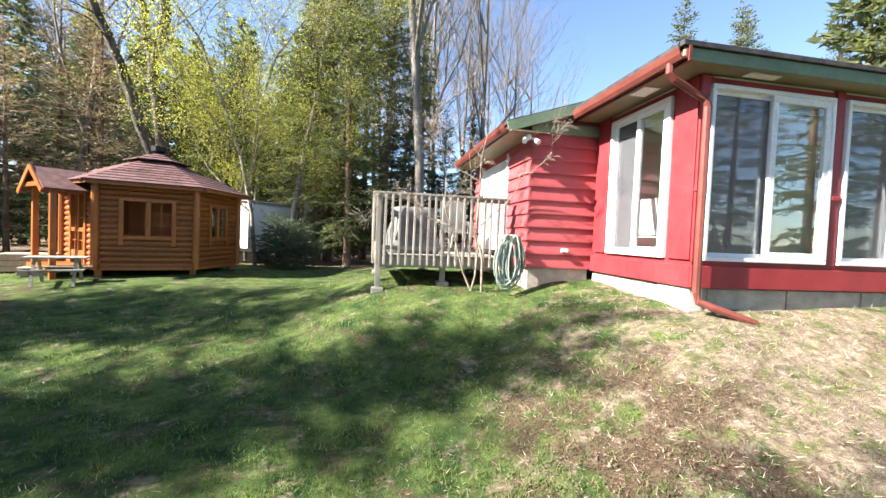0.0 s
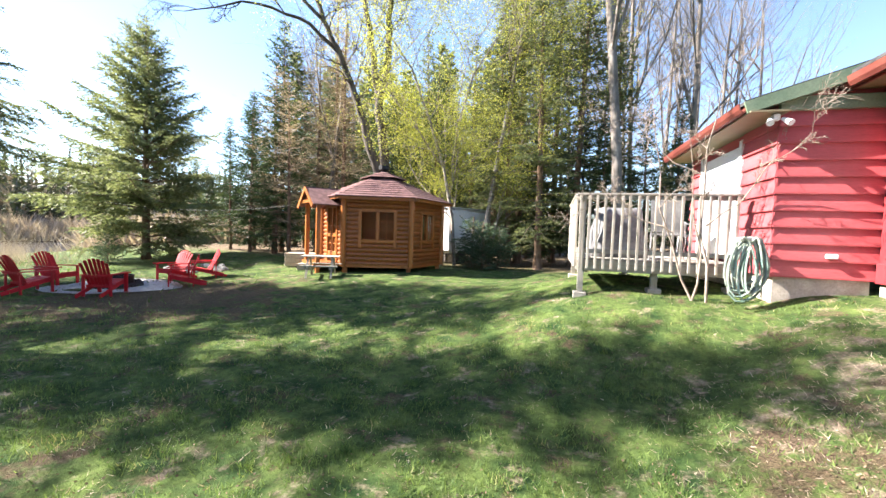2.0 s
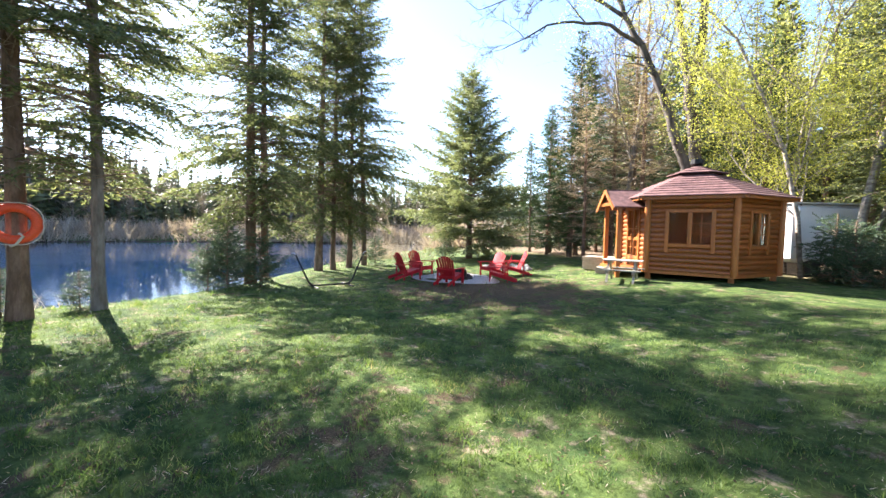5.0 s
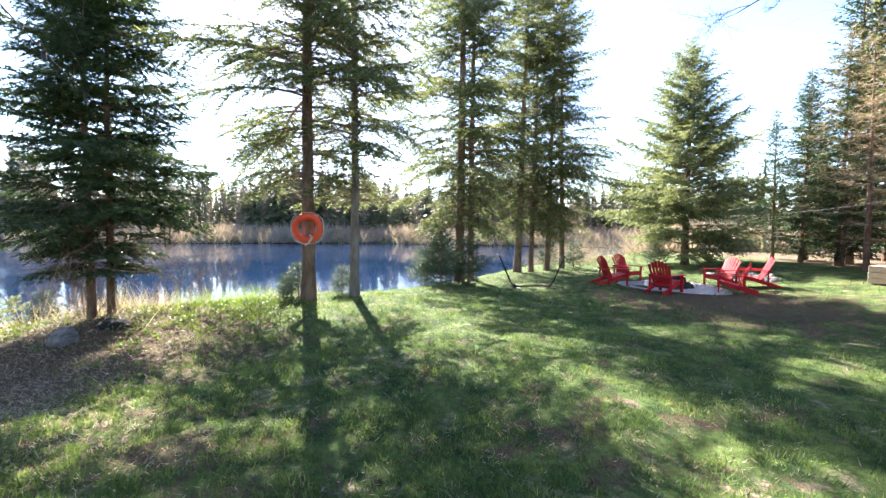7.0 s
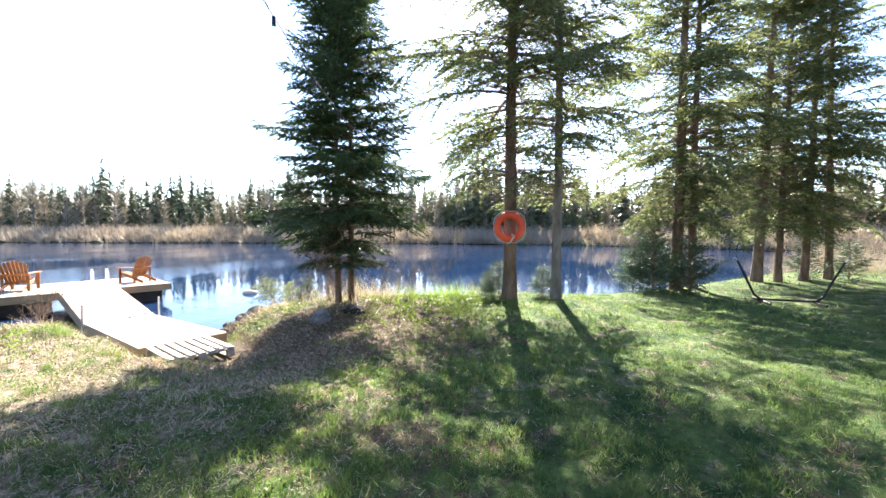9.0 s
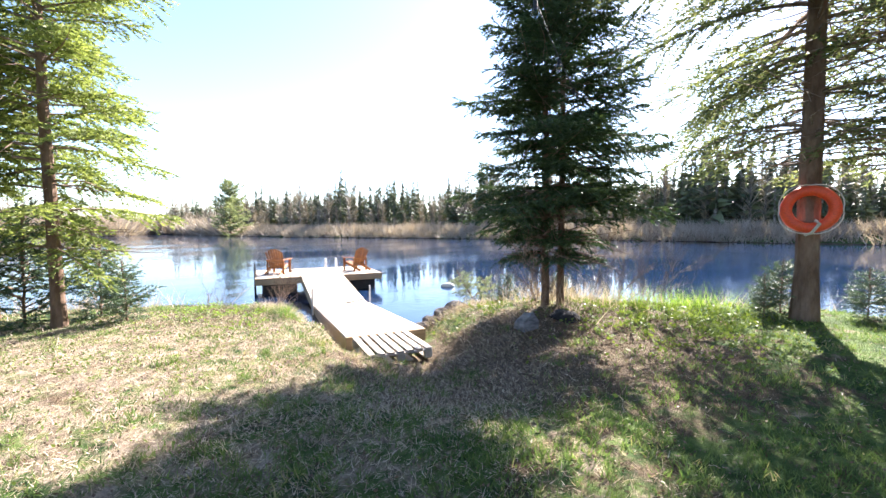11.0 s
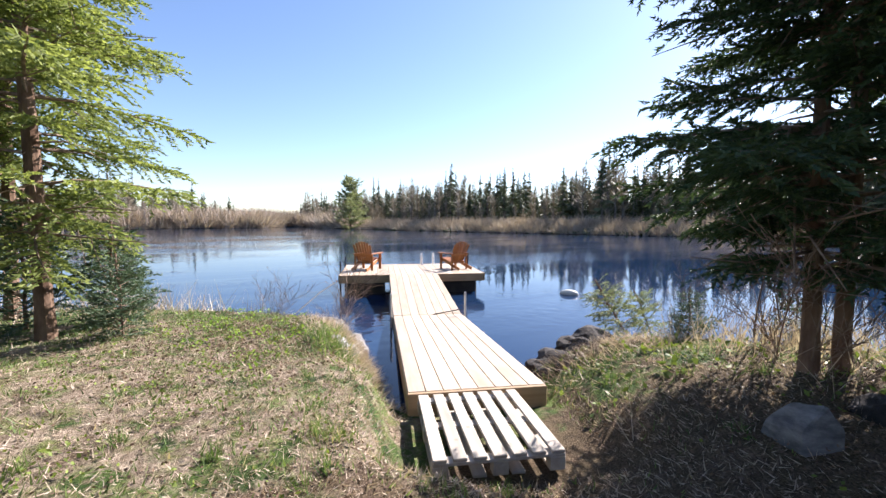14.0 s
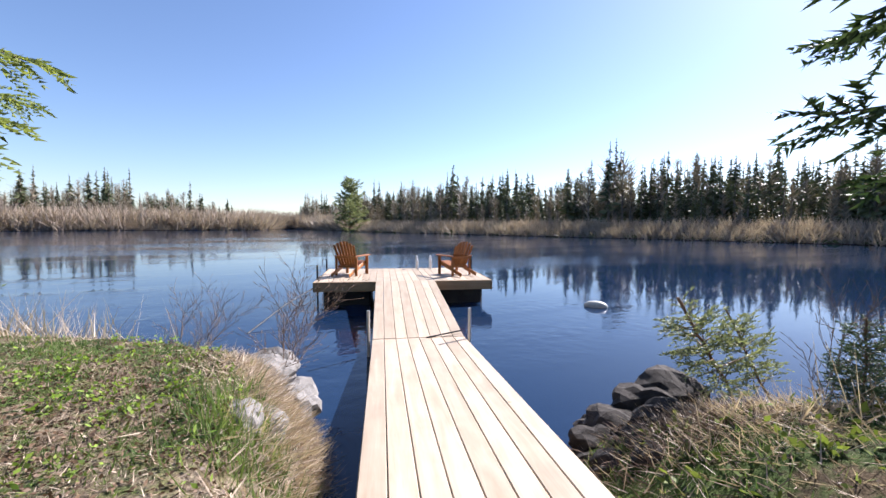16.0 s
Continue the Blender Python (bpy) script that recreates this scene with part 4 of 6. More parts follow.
def far_conifers(name, pts, rng, hmin, hmax, material, label, broad=False, low=None):
    b, w, L, W, tp, tq, tr0 = [], [], [], [], [], [], []
    z0 = ground_height(pts[:, 0], pts[:, 1])
    for (x, y), z in zip(pts, z0):
        h = (hmin + (hmax - hmin) * rng.random() ** 1.9) * (0.78 + 0.16 * math.sin(0.13 * x + 0.21 * y) + 0.1 * math.sin(0.41 * x - 0.3 * y)) * (1.0 if low is None else min(1.0, max(0.35, (x - low) / 45)))
        tp.append((x, y, z - 0.2)), tq.append((x, y, z + h)), tr0.append(0.02 * h)
        k = 120
        f = rng.random(k) ** 0.8
        a = rng.uniform(0, 2 * np.pi, k)
        girth = rng.uniform(0.11, 0.24)
        rad = h * (0.26 * np.sin(np.pi * np.clip(0.15 + 0.85 * f, 0, 1)) ** 0.7 if broad else girth * (1 - f) ** 0.85) + 0.1
        b.append(np.stack([x + 0 * f, y + 0 * f, z + h * (0.06 + 0.94 * f)], 1))
        w.append(np.stack([np.cos(a), np.sin(a), rng.normal(0.9 if broad else -0.25, 0.3, k)], 1))
        L.append(rad * rng.uniform(0.55, 1.3, k)), W.append(rad * rng.uniform(0.3, 0.55, k) * (0.1 if broad else 0.9) + (0.06 if broad else 0.1))
    ob = thing(name, pose(0, 0, 0), label, "woods", kind="stuff")
    part("crowns", diamonds(name, np.concatenate(b), np.concatenate(w), np.concatenate(L), np.concatenate(W), rng, True), material, ob)
    part("trunks", sticks(name + "_trunks", np.array(tp), np.array(tq), np.array(tr0), np.full(len(tp), 0.02), 4), "grey_bark", ob)


far_conifers("far_woods", far_points(2100, 8, 34, rng, (-110, -38), (-160, 60)), rng, 4.5, 13.5, "far_green", "dark conifer woods on the far river bank")
far_conifers("west_woods", far_points(600, 6, 30, rng, (-105, -40), (-45, 60)), rng, 7.0, 14.0, "far_green", "dense conifer woods across the river")
nx_, ny_ = rng.uniform(-80, -22, 6000), rng.uniform(16, 80, 6000)
ok = (shore_distance(nx_, ny_, NEAR_SHORE) > 3) & (ny_ > 25 + 0.9 * (nx_ + 30))
far_conifers("north_woods", np.column_stack([nx_[ok], ny_[ok]])[:650], rng, 3.5, 9.0, "far_green", "conifer woods along the bend of the river")
far_conifers("far_bare_woods", far_points(1100, 6, 30, rng, (-110, -38), (-160, 60)), rng, 3.5, 12.0, "far_bare", "leafless trees among the far woods", True)


def brush(name, n, d0, d1, h, label, xr=(-170, 60), yr=(-170, 60), pts=None):
    pts = far_points(n, d0, d1, rng, xr, yr) if pts is None else pts
    n = len(pts)
    z = ground_height(pts[:, 0], pts[:, 1])
    k = 20
    off = rng.normal(0, [0.5, 0.5, 0.0], (n * k, 3))
    base = np.repeat(np.column_stack([pts, z]), k, 0) + off
    way = rng.normal(0, 0.3, (n * k, 3)) + off * 0.9 + np.array([0, 0, 1.0])
    L = rng.uniform(0.6, 1.0, n * k) * np.repeat(h * rng.uniform(0.4, 1.15, n), k)
    ob = tagged(part(name, diamonds(name, base, way, L, L * 0.06, rng, True), "brush"), label, "brush", kind="stuff")


far_conifers("distant_woods", far_points(800, 10, 60, rng, (-60, 120), (-230, -110)), rng, 6.0, 17.5, "far_green", "distant conifer woods up the river", low=-38)
far_conifers("distant_bare_woods", far_points(700, 8, 50, rng, (-60, 120), (-230, -110)), rng, 5.0, 14.0, "far_bare", "leafless trees in the distant woods", True, -38)
brush("distant_brush", 3600, 0.5, 16, 5.4, "tall reddish leafless brush along the distant bank", (-40, 110), (-170, -100))
brush("far_brush", 7000, 0.3, 10, 2.2, "leafless reddish brush along the far bank")
near_x, near_y = rng.uniform(-62, -20, 9000), rng.uniform(10, 50, 9000)
near_d = shore_distance(near_x, near_y, NEAR_SHORE)
ok = (near_d > 0.2) & (near_d < 9) & (near_y > 24 + 0.9 * (near_x + 30) - 8)
brush("bend_brush", 0, 0, 0, 2.6, "grey leafless brush along the bend of the river", pts=np.column_stack([near_x[ok], near_y[ok]])[:900])


# ---- the red house ----
house = thing("house", pose(0, 0, 0), "red-painted cottage with a glazed sunroom and olive soffits", "house")
WX, WY = 3.56, 4.0           # sunroom side and front planes
MX, MY = 2.42, 6.1           # main house corner
SILL, HEAD, BASE, TOP = 1.45, 3.42, 1.16, 3.52


def slab(x0, x1, y0, y1, z0, z1, bev=0.0):
    return box(B(), x0, x1, y0, y1, z0, z1, bev)


def wall_panel(name, spans, material, parent=house):
    bm = B()
    for s in spans:
        box(bm, *s)
    return part(name, bm, material, parent)


W_FRONT = [(3.66, 5.34), (5.52, 7.2), (7.38, 9.06)]
front = wall_panel("sunroom_front_wall", [(WX + 0.14, 9.3, WY, WY + 0.14, BASE, SILL)] + [(a, b, WY, WY + 0.14, SILL, TOP) for a, b in ((WX + 0.14, 3.66 + 0.04), (5.34, 5.52), (7.2, 7.38), (9.06, 9.3))] + [(3.66, 9.06, WY + 0.002, WY + 0.138, HEAD, TOP)], "red_trim")
side = wall_panel("sunroom_side_wall", [(WX, WX + 0.138, WY, MY, BASE, SILL), (WX, WX + 0.138, WY, 4.42, SILL, TOP), (WX, WX + 0.138, 5.66, MY, SILL, TOP), (WX + 0.002, WX + 0.136, 4.42, 5.66, HEAD, TOP)], "red_trim")
for x0, x1 in ((WX - 0.03, WX + 0.07), (5.37, 5.49), (7.23, 7.35)):
    part("trim_board", slab(x0, x1, WY - 0.03, WY, SILL - 0.02, TOP - 0.004, 0.006), "red_trim", front)
    part("trim_block", slab(x0 - 0.015, x1 + 0.015, WY - 0.05, WY - 0.004, 2.22, 2.27, 0.006), "red_trim", front)
part("skirt_board", slab(WX - 0.03, 9.3, WY - 0.035, WY - 0.002, BASE - 0.02, SILL - 0.06, 0.006), "red_trim", front)
part("skirt_board", slab(WX - 0.035, WX - 0.002, WY, MY - 0.01, BASE - 0.02, SILL - 0.06, 0.006), "red_trim", side)
part("trim_board", slab(WX - 0.03, WX - 0.002, 5.72, 6.0, SILL, TOP, 0.006), "red_trim", side)
part("trim_board", slab(WX - 0.03, WX - 0.002, WY + 0.02, 4.36, SILL, TOP, 0.006), "red_trim", side)
found = wall_panel("foundation", [(WX + 0.05, 9.3, WY + 0.04, WY + 0.2, 0.2, BASE - 0.02), (MX + 0.05, 3.5, MY + 0.03, MY + 0.2, 0.2, BASE), (MX + 0.04, MX + 0.2, MY + 0.2, 9.5, 0.2, BASE)], "concrete")
part("side_block", slab(WX + 0.02, WX + 0.2, 4.56, MY, 0.2, BASE - 0.03, 0.012), "concrete", found)
part("painted_block", slab(WX + 0.01, WX + 0.2, WY + 0.03, 4.55, 0.2, BASE - 0.022, 0.012), "white_block", found, "whitewashed concrete block")
for k in range(5):
    part("block_course", slab(WX + 0.25 + k * 1.1, WX + 1.33 + k * 1.1, WY + 0.02, WY + 0.04, 0.86, BASE - 0.03, 0.01), "concrete", found)


def window_unit(m, w, h, parent, sash=True):
    """A white sliding window: frame, two sashes, two panes; x across, y outwards is -y, z up."""
    bm = B()
    for s in ((0, w, -0.05, 0.07, 0, 0.05), (0, w, -0.05, 0.07, h - 0.05, h), (0, 0.05, -0.05, 0.07, 0.05, h - 0.05), (w - 0.05, w, -0.05, 0.07, 0.05, h - 0.05)):
        box(bm, *s, 0.006)
    win = part("window", bm, "white", parent, "white vinyl sliding window", at=m)
    for k in range(2):
        a, b = (0.05, w * 0.52) if k == 0 else (w * 0.48, w - 0.05)
        y = 0.03 if k == 0 else -0.02
        fr = B()
        t = 0.045 if k == 0 else 0.075
        for s in ((a, b, y - 0.02, y + 0.02, 0.05, 0.05 + t), (a, b, y - 0.02, y + 0.02, h - 0.05 - t, h - 0.05), (a, a + t, y - 0.02, y + 0.02, 0.05 + t, h - 0.05 - t), (b - t, b, y - 0.02, y + 0.02, 0.05 + t, h - 0.05 - t)):
            box(fr, *s, 0.004)
        part("sash", fr, "white", win)
        pane = part("pane", box(B(), a + t, b - t, y - 0.004, y + 0.004, 0.05 + t, h - 0.05 - t), "screen" if k == 0 else "glass", win, "clear glass pane" if k else "screened glass pane")
        pane.visible_shadow = False
    blind = B()
    for k in range(4):
        box(blind, 0.07, w - 0.07, 0.075, 0.1, h - 0.10 - k * 0.045, h - 0.065 - k * 0.045)
    part("raised_blind", blind, "tarp", win, "raised grey blind")
    return win


for a, b in W_FRONT:
    window_unit(pose(a, WY, SILL, 0, 0, 0), b - a, HEAD - SILL, front)
window_unit(pose(WX, 5.66, SILL, 0, 0, -90), 1.24, HEAD - SILL, side)

room = part("room_floor", slab(WX + 0.14, 9.3, WY + 0.14, MY, 1.2, 1.3), "room_floor", house, "brown wooden sunroom floor")
part("room_back_wall", slab(3.7, 9.3, MY, MY + 0.12, 1.2, 3.5), "plaster", house)
part("room_end_wall", slab(9.3, 9.42, WY, MY + 0.12, 1.16, 3.5), "plaster", house)
part("ceiling", slab(WX, 9.4, WY, MY, 3.5, 3.52), "white_block", house)
tmp = B()
bmesh.ops.create_uvsphere(tmp, u_segments=14, v_segments=8, radius=0.13)
bmesh.ops.transform(tmp, matrix=Matrix.Translation((4.75, 5.0, 3.49)) @ Matrix.Diagonal((1, 1, 0.5, 1)), verts=tmp.verts)
part("ceiling_lamp", tmp, "white", house, "white dome ceiling lamp")

# lap siding on both main walls
mwall = wall_panel("main_front_wall", [(MX + 0.03, WX + 0.1, MY + 0.03, MY + 0.16, BASE, 3.42)], "red")
lwall = wall_panel("main_side_wall", [(MX + 0.03, MX + 0.16, MY + 0.16, 7.2, BASE, 3.45), (MX + 0.03, MX + 0.16, 8.85, 9.5, BASE, 3.45), (MX + 0.032, MX + 0.158, 7.2, 8.85, 3.1, 3.45)], "red")


def lap_mesh(L, h=0.215, d=0.042):
    """One lap board along x: thick at its lower edge, and leaning back."""
    bm = B()
    prof = [(0.0, 0.0), (-d, 0.0), (-d, 0.02), (-0.006, h + 0.012), (0.0, h + 0.012)]
    a = [bm.verts.new((0, y, z)) for y, z in prof]
    b = [bm.verts.new((L, y, z)) for y, z in prof]
    bm.faces.new(a)
    bm.faces.new(b[::-1])
    for i in range(len(a)):
        j = (i + 1) % len(a)
        bm.faces.new((a[j], a[i], b[i], b[j]))
    return make_mesh("lap_board", bm)


lap_front, lap_side, lap_far = lap_mesh(WX - MX + 0.02), lap_mesh(7.15 - MY), lap_mesh(9.5 - 8.9)
for k in range(11):
    z = BASE + 0.215 * k
    part("siding_board", lap_front, "red", mwall, at=pose(MX, MY + 0.03, z))
    if k < 10:
        part("siding_board", lap_side, "red", lwall, at=pose(MX + 0.03, 7.15, z, 0, 0, -90))
        part("siding_board", lap_far, "red", lwall, at=pose(MX + 0.03, 9.5, z, 0, 0, -90))

part("main_back_wall", slab(MX + 0.03, 9.3, 9.38, 9.5, BASE, 3.42), "red", house)

# white garden door on the deck side
door = part("door", slab(MX + 0.0, MX + 0.12, 7.22, 8.83, 1.3, 3.08, 0.01), "white", house, "white double garden door")
for y in (7.34, 8.1):
    part("pane", slab(MX - 0.012, MX + 0.01, y, y + 0.58, 1.75, 2.9, 0.006), "screen", door)
part("door_trim", slab(MX - 0.02, MX + 0.03, 7.12, 7.22, 1.28, 3.16, 0.006), "white", house)
part("door_trim", slab(MX - 0.02, MX + 0.03, 8.83, 8.93, 1.28, 3.16, 0.006), "white", house)

# roofs
sroof = part("sunroom_roof", box(B(), 3.05, 9.8, 3.785, 6.3, 3.66, 3.7), "roof", house, "dark low-slope roof")
part("soffit", slab(3.12, 9.8, 3.78, 6.2, 3.53, 3.555), "soffit", sroof, "olive soffit boards")
part("fascia", slab(3.1, 9.8, 3.74, 3.778, 3.525, 3.655, 0.005), "fascia", sroof, "pale green fascia board")
part("fascia_cap", slab(3.06, 9.8, 3.71, 3.78, 3.657, 3.715, 0.005), "roof", sroof)
part("side_fascia", slab(3.12, 3.15, 3.7, 6.2, 3.5, 3.655), "gutter", sroof)
part("soffit_vent", slab(4.0, 4.4, 3.82, 3.94, 3.516, 3.528), "plaster", sroof, "pale soffit vent")
part("soffit_vent", slab(3.2, 3.42, 4.5, 4.8, 3.516, 3.528), "plaster", sroof, "pale soffit vent")


def gutter_mesh(L):
    bm = B()
    prof = [(0, 0.10), (0, 0), (0.07, -0.015), (0.1, 0.03), (0.115, 0.10), (0.105, 0.10), (0.09, 0.035), (0.065, 0.0), (0.012, 0.012), (0.012, 0.1)]
    a = [bm.verts.new((-x, 0, z)) for x, z in prof]
    b = [bm.verts.new((-x, L, z)) for x, z in prof]
    for i in range(len(a)):
        j = (i + 1) % len(a)
        bm.faces.new((a[i], a[j], b[j], b[i]))
    bm.faces.new(a[::-1])
    bm.faces.new(b)
    return bm


gut = part("gutter", gutter_mesh(2.5), "gutter", house, "brown metal gutter", at=pose(3.12, 3.72, 3.53))
spout = B()
tube(spout, [(3.06, 3.9, 3.53), (3.06, 3.9, 3.44), (3.12, 3.9, 3.38), (3.38, 3.9, 3.26), (3.5, 3.88, 3.2), (3.53, 3.88, 3.12), (3.53, 3.88, 1.1), (3.55, 3.86, 1.0), (3.66, 3.78, 0.95), (4.02, 3.6, 0.82)], 0.042, 8)
part("downspout", spout, "gutter", gut.parent, "brown metal downspout with a kicked-out foot")

rake = 0.33
mroof = B()
for s, x0, z0 in ((1, 1.98, 3.36),):
    v = [mroof.verts.new(p) for p in ((x0, 5.97, z0), (6.2, 5.97, z0 + rake * (6.2 - x0)), (6.2, 9.75, z0 + rake * (6.2 - x0)), (x0, 9.75, z0),
                                       (x0, 5.97, z0 + 0.05), (6.2, 5.97, z0 + 0.05 + rake * (6.2 - x0)), (6.2, 9.75, z0 + 0.05 + rake * (6.2 - x0)), (x0, 9.75, z0 + 0.05))]
    for f in ((3, 2, 1, 0), (4, 5, 6, 7), (0, 1, 5, 4), (1, 2, 6, 5), (2, 3, 7, 6), (3, 0, 4, 7)):
        mroof.faces.new([v[i] for i in f])
mr = part("main_roof", mroof, "roof", house, "dark shingled gable roof")
part("rake_board", beam(B(), (1.98, 5.95, 3.31), (6.2, 5.95, 3.31 + rake * 4.22), 0.03, 0.15), "fascia", mr, "green rake board")
part("gable_soffit", beam(B(), (2.1, 6.04, 3.28), (6.2, 6.04, 3.28 + rake * 4.1), 0.14, 0.02), "fascia", mr)
part("eave_gutter", gutter_mesh(3.75), "gutter", mr, "brown metal gutter", at=pose(2.02, 5.97, 3.27))
part("eave_soffit", slab(2.02, MX + 0.03, 5.9, 9.7, 3.24, 3.262), "soffit", mr)
part("frieze_board", slab(MX - 0.012, WX - 0.01, MY - 0.047, MY + 0.02, 3.29, 3.46, 0.004), "fascia", house, "grey-green frieze board under the gable")
part("outlet_cover", slab(3.0, 3.12, MY - 0.06, MY - 0.01, 1.42, 1.48, 0.01), "white", house, "small white outdoor outlet cover")
flood = part("floodlight", slab(2.3, 2.38, 5.98, 6.06, 3.15, 3.23, 0.01), "white", house, "twin white floodlight under the eave")
for dx in (-0.07, 0.07):
    part("lamp_head", tube(B(), [(2.34 + dx, 6.0, 3.17), (2.34 + dx * 1.6, 5.88, 3.09)], [0.022, 0.042], 10), "white", flood)

# ---- deck ----
deck = thing("deck", pose(0, 0, 0), "weathered grey wooden deck with a slatted railing", "deck")
DZ = 1.26
for k in range(20):
    part("deck_board", slab(0.1, MX - 0.05, 6.76 + k * 0.145, 6.895 + k * 0.145, DZ - 0.035, DZ, 0.004), "grey_wood_x", deck)
for y in (6.74, 8.1, 9.6):
    part("joist", slab(0.08, MX - 0.05, y - 0.02, y + 0.02, DZ - 0.2, DZ - 0.037), "grey_wood_x", deck)
part("joist", slab(0.06, 0.1, 6.72, 9.65, DZ - 0.2, DZ - 0.037), "grey_wood_x", deck)
for x, y in ((0.12, 6.72), (1.22, 6.86), (2.3, 6.9), (0.14, 9.55), (1.22, 9.55)):
    g = gz(x, y)
    top = DZ + 1.0 if (x < 0.2) else DZ - 0.2
    part("post", slab(x - 0.045, x + 0.045, y - 0.045, y + 0.045, g - 0.1, top, 0.004), "grey_wood", deck)
    part("footing", slab(x - 0.1, x + 0.1, y - 0.1, y + 0.1, g - 0.2, g + 0.07, 0.01), "concrete", deck)
part("rail", slab(0.04, MX - 0.1, 6.66, 6.72, DZ + 0.93, DZ + 0.99, 0.004), "grey_wood_x", deck)
part("handrail", slab(0.02, MX - 0.1, 6.63, 6.77, DZ + 0.99, DZ + 1.025, 0.004), "grey_wood_x", deck)
part("rail", slab(0.04, MX - 0.1, 6.69, 6.72, DZ + 0.08, DZ + 0.15, 0.004), "grey_wood_x", deck)
bal = make_mesh("baluster", slab(-0.019, 0.019, -0.019, 0.019, -0.16, 0.985, 0.004))
for k in range(19):
    part("baluster", bal, "grey_wood", deck, at=pose(0.09 + k * 0.119, 6.645, DZ, 0, random.uniform(-0.6, 0.6), 0))
for k in range(22):
    part("baluster", bal, "grey_wood", deck, at=pose(0.03, 6.78 + k * 0.125, DZ, 0, random.uniform(-0.6, 0.6), 0))
part("handrail", slab(0.0, 0.12, 6.775, 9.65, DZ + 0.99, DZ + 1.025, 0.004), "grey_wood_x", deck)
part("rail", slab(0.05, 0.1, 6.775, 9.65, DZ + 0.08, DZ + 0.15), "grey_wood_x", deck)
part("rail", slab(0.05, 0.1, 6.775, 9.65, DZ + 0.93, DZ + 0.988), "grey_wood_x", deck)

# covered furniture on the deck
cov = B()
bmesh.ops.create_cube(cov, size=1.0)
bmesh.ops.subdivide_edges(cov, edges=cov.edges[:], cuts=5, use_grid_fill=True)
for v in cov.verts:
    f = 1.0 - 0.3 * (v.co.z + 0.5)
    v.co.x *= 0.9 * f + 0.05 * math.sin(9 * v.co.z + 5 * v.co.y)
    v.co.y *= 0.6 * f + 0.05 * math.sin(11 * v.co.x)
    v.co.z = (v.co.z + 0.5) * 0.85
tagged(part("covered_grill", cov, "cover", smooth=True, at=pose(0.75, 7.6, DZ, 0, 0, 15)), "barbecue grill under a wrinkled grey cover on the deck", "grill")


def patio_chair(m, label, material="cover", group="deck chairs"):
    ch = thing("patio_chair", m, label, "chair", group)
    part("seat", slab(-0.24, 0.24, -0.22, 0.22, 0.4, 0.43, 0.01), material, ch)
    part("backrest", beam(B(), (0, 0.22, 0.45), (0, 0.34, 0.95), 0.46, 0.02, (0, 1, 0)), material, ch)
    for x in (-0.22, 0.22):
        part("frame", tube(B(), [(x, -0.2, 0), (x, -0.22, 0.4), (x, -0.2, 0.62), (x, 0.2, 0.62), (x, 0.26, 0)], 0.014, 6), "steel", ch)
    return ch


patio_chair(pose(1.5, 7.3, DZ, 0, 0, 160), "dark mesh patio chair with a steel frame on the deck")
patio_chair(pose(1.95, 8.2, DZ, 0, 0, 110), "dark mesh patio chair with a steel frame on the deck")

patio_chair(pose(4.15, 5.3, 1.3, 0, 0, 100), "white chair inside the sunroom behind the side window", "white", "sunroom chairs")

# garden hose over the wall bracket
hose = thing("garden_hose", pose(2.1, 6.03, 1.66), "coiled pale green garden hose hanging on the house corner", "hose")
rg = random.Random(3)
for k in range(15):
    w, d, a = rg.uniform(0.06, 0.19), rg.uniform(0.58, 0.84), rg.uniform(-0.1, 0.1)
    pts = []
    for j in range(17):
        t = 2 * math.pi * j / 16
        pts.append((a + w * math.sin(t) * (1.15 - 0.35 * math.cos(t)), -0.03 - 0.012 * k + rg.uniform(-0.012, 0.012), -d / 2 * (1 - math.cos(t)) * (1 + 0.05 * math.sin(2 * t))))
    part("hose_loop", tube(B(), pts, 0.0135, 6, False), "hose", hose)
part("bracket", slab(-0.1, 0.1, -0.18, 0.02, -0.04, 0.0, 0.006), "steel", hose)

# bare shrub before the deck
shr = limbed_tree("shrub", 77, [
    ([(0, 0, -0.1), (-0.05, 0, 0.9), (-0.12, 0, 1.8), (0.0, 0, 2.6), (0.05, 0, 3.2)], 0.021, 0.005, 0.25),
    ([(-0.1, 0, -0.1), (-0.35, 0.05, 0.5), (-0.55, 0, 1.2), (-0.75, 0, 1.9), (-0.8, 0, 2.9)], 0.018, 0.004, 0.25),
    ([(-0.2, 0.05, -0.1), (-0.1, 0, 0.6), (-0.2, 0, 1.5), (-0.3, 0.1, 2.4)], 0.018, 0.004, 0.35),
    ([(-0.06, 0, 1.1), (0.4, -0.1, 1.6), (0.95, -0.2, 2.25)], 0.012, 0.003, 0.3),
    ([(-0.45, 0, 1.0), (-1.0, 0.1, 1.35), (-1.3, 0.1, 1.5)], 0.012, 0.003, 0.3),
    ([(-0.12, 0, 1.8), (-0.7, 0, 2.2), (-1.0, 0, 2.6)], 0.011, 0.003, 0.3)], 3, 0.5, (0.25, 0.7))
bare("shrub", shr, 1.75, 6.2, "tall leafless shrub with pale stems before the deck", -10, 1.0, "shrub_bark")

# ---- log hut ----
HX, HY, HZ = -6.2, 13.2, 0.42
hut = thing("log_hut", pose(HX, HY, HZ, 0, 0, -71), "hexagonal stained log hut with a red-brown shingle roof", "hut")
R, AP = 2.1, 2.1 * math.cos(math.pi / 6)
SIDE, HH = 2.1, 2.18


def hexpts(r, off=30):
    return [(r * math.cos(math.radians(off + 60 * k)), r * math.sin(math.radians(off + 60 * k))) for k in range(6)]


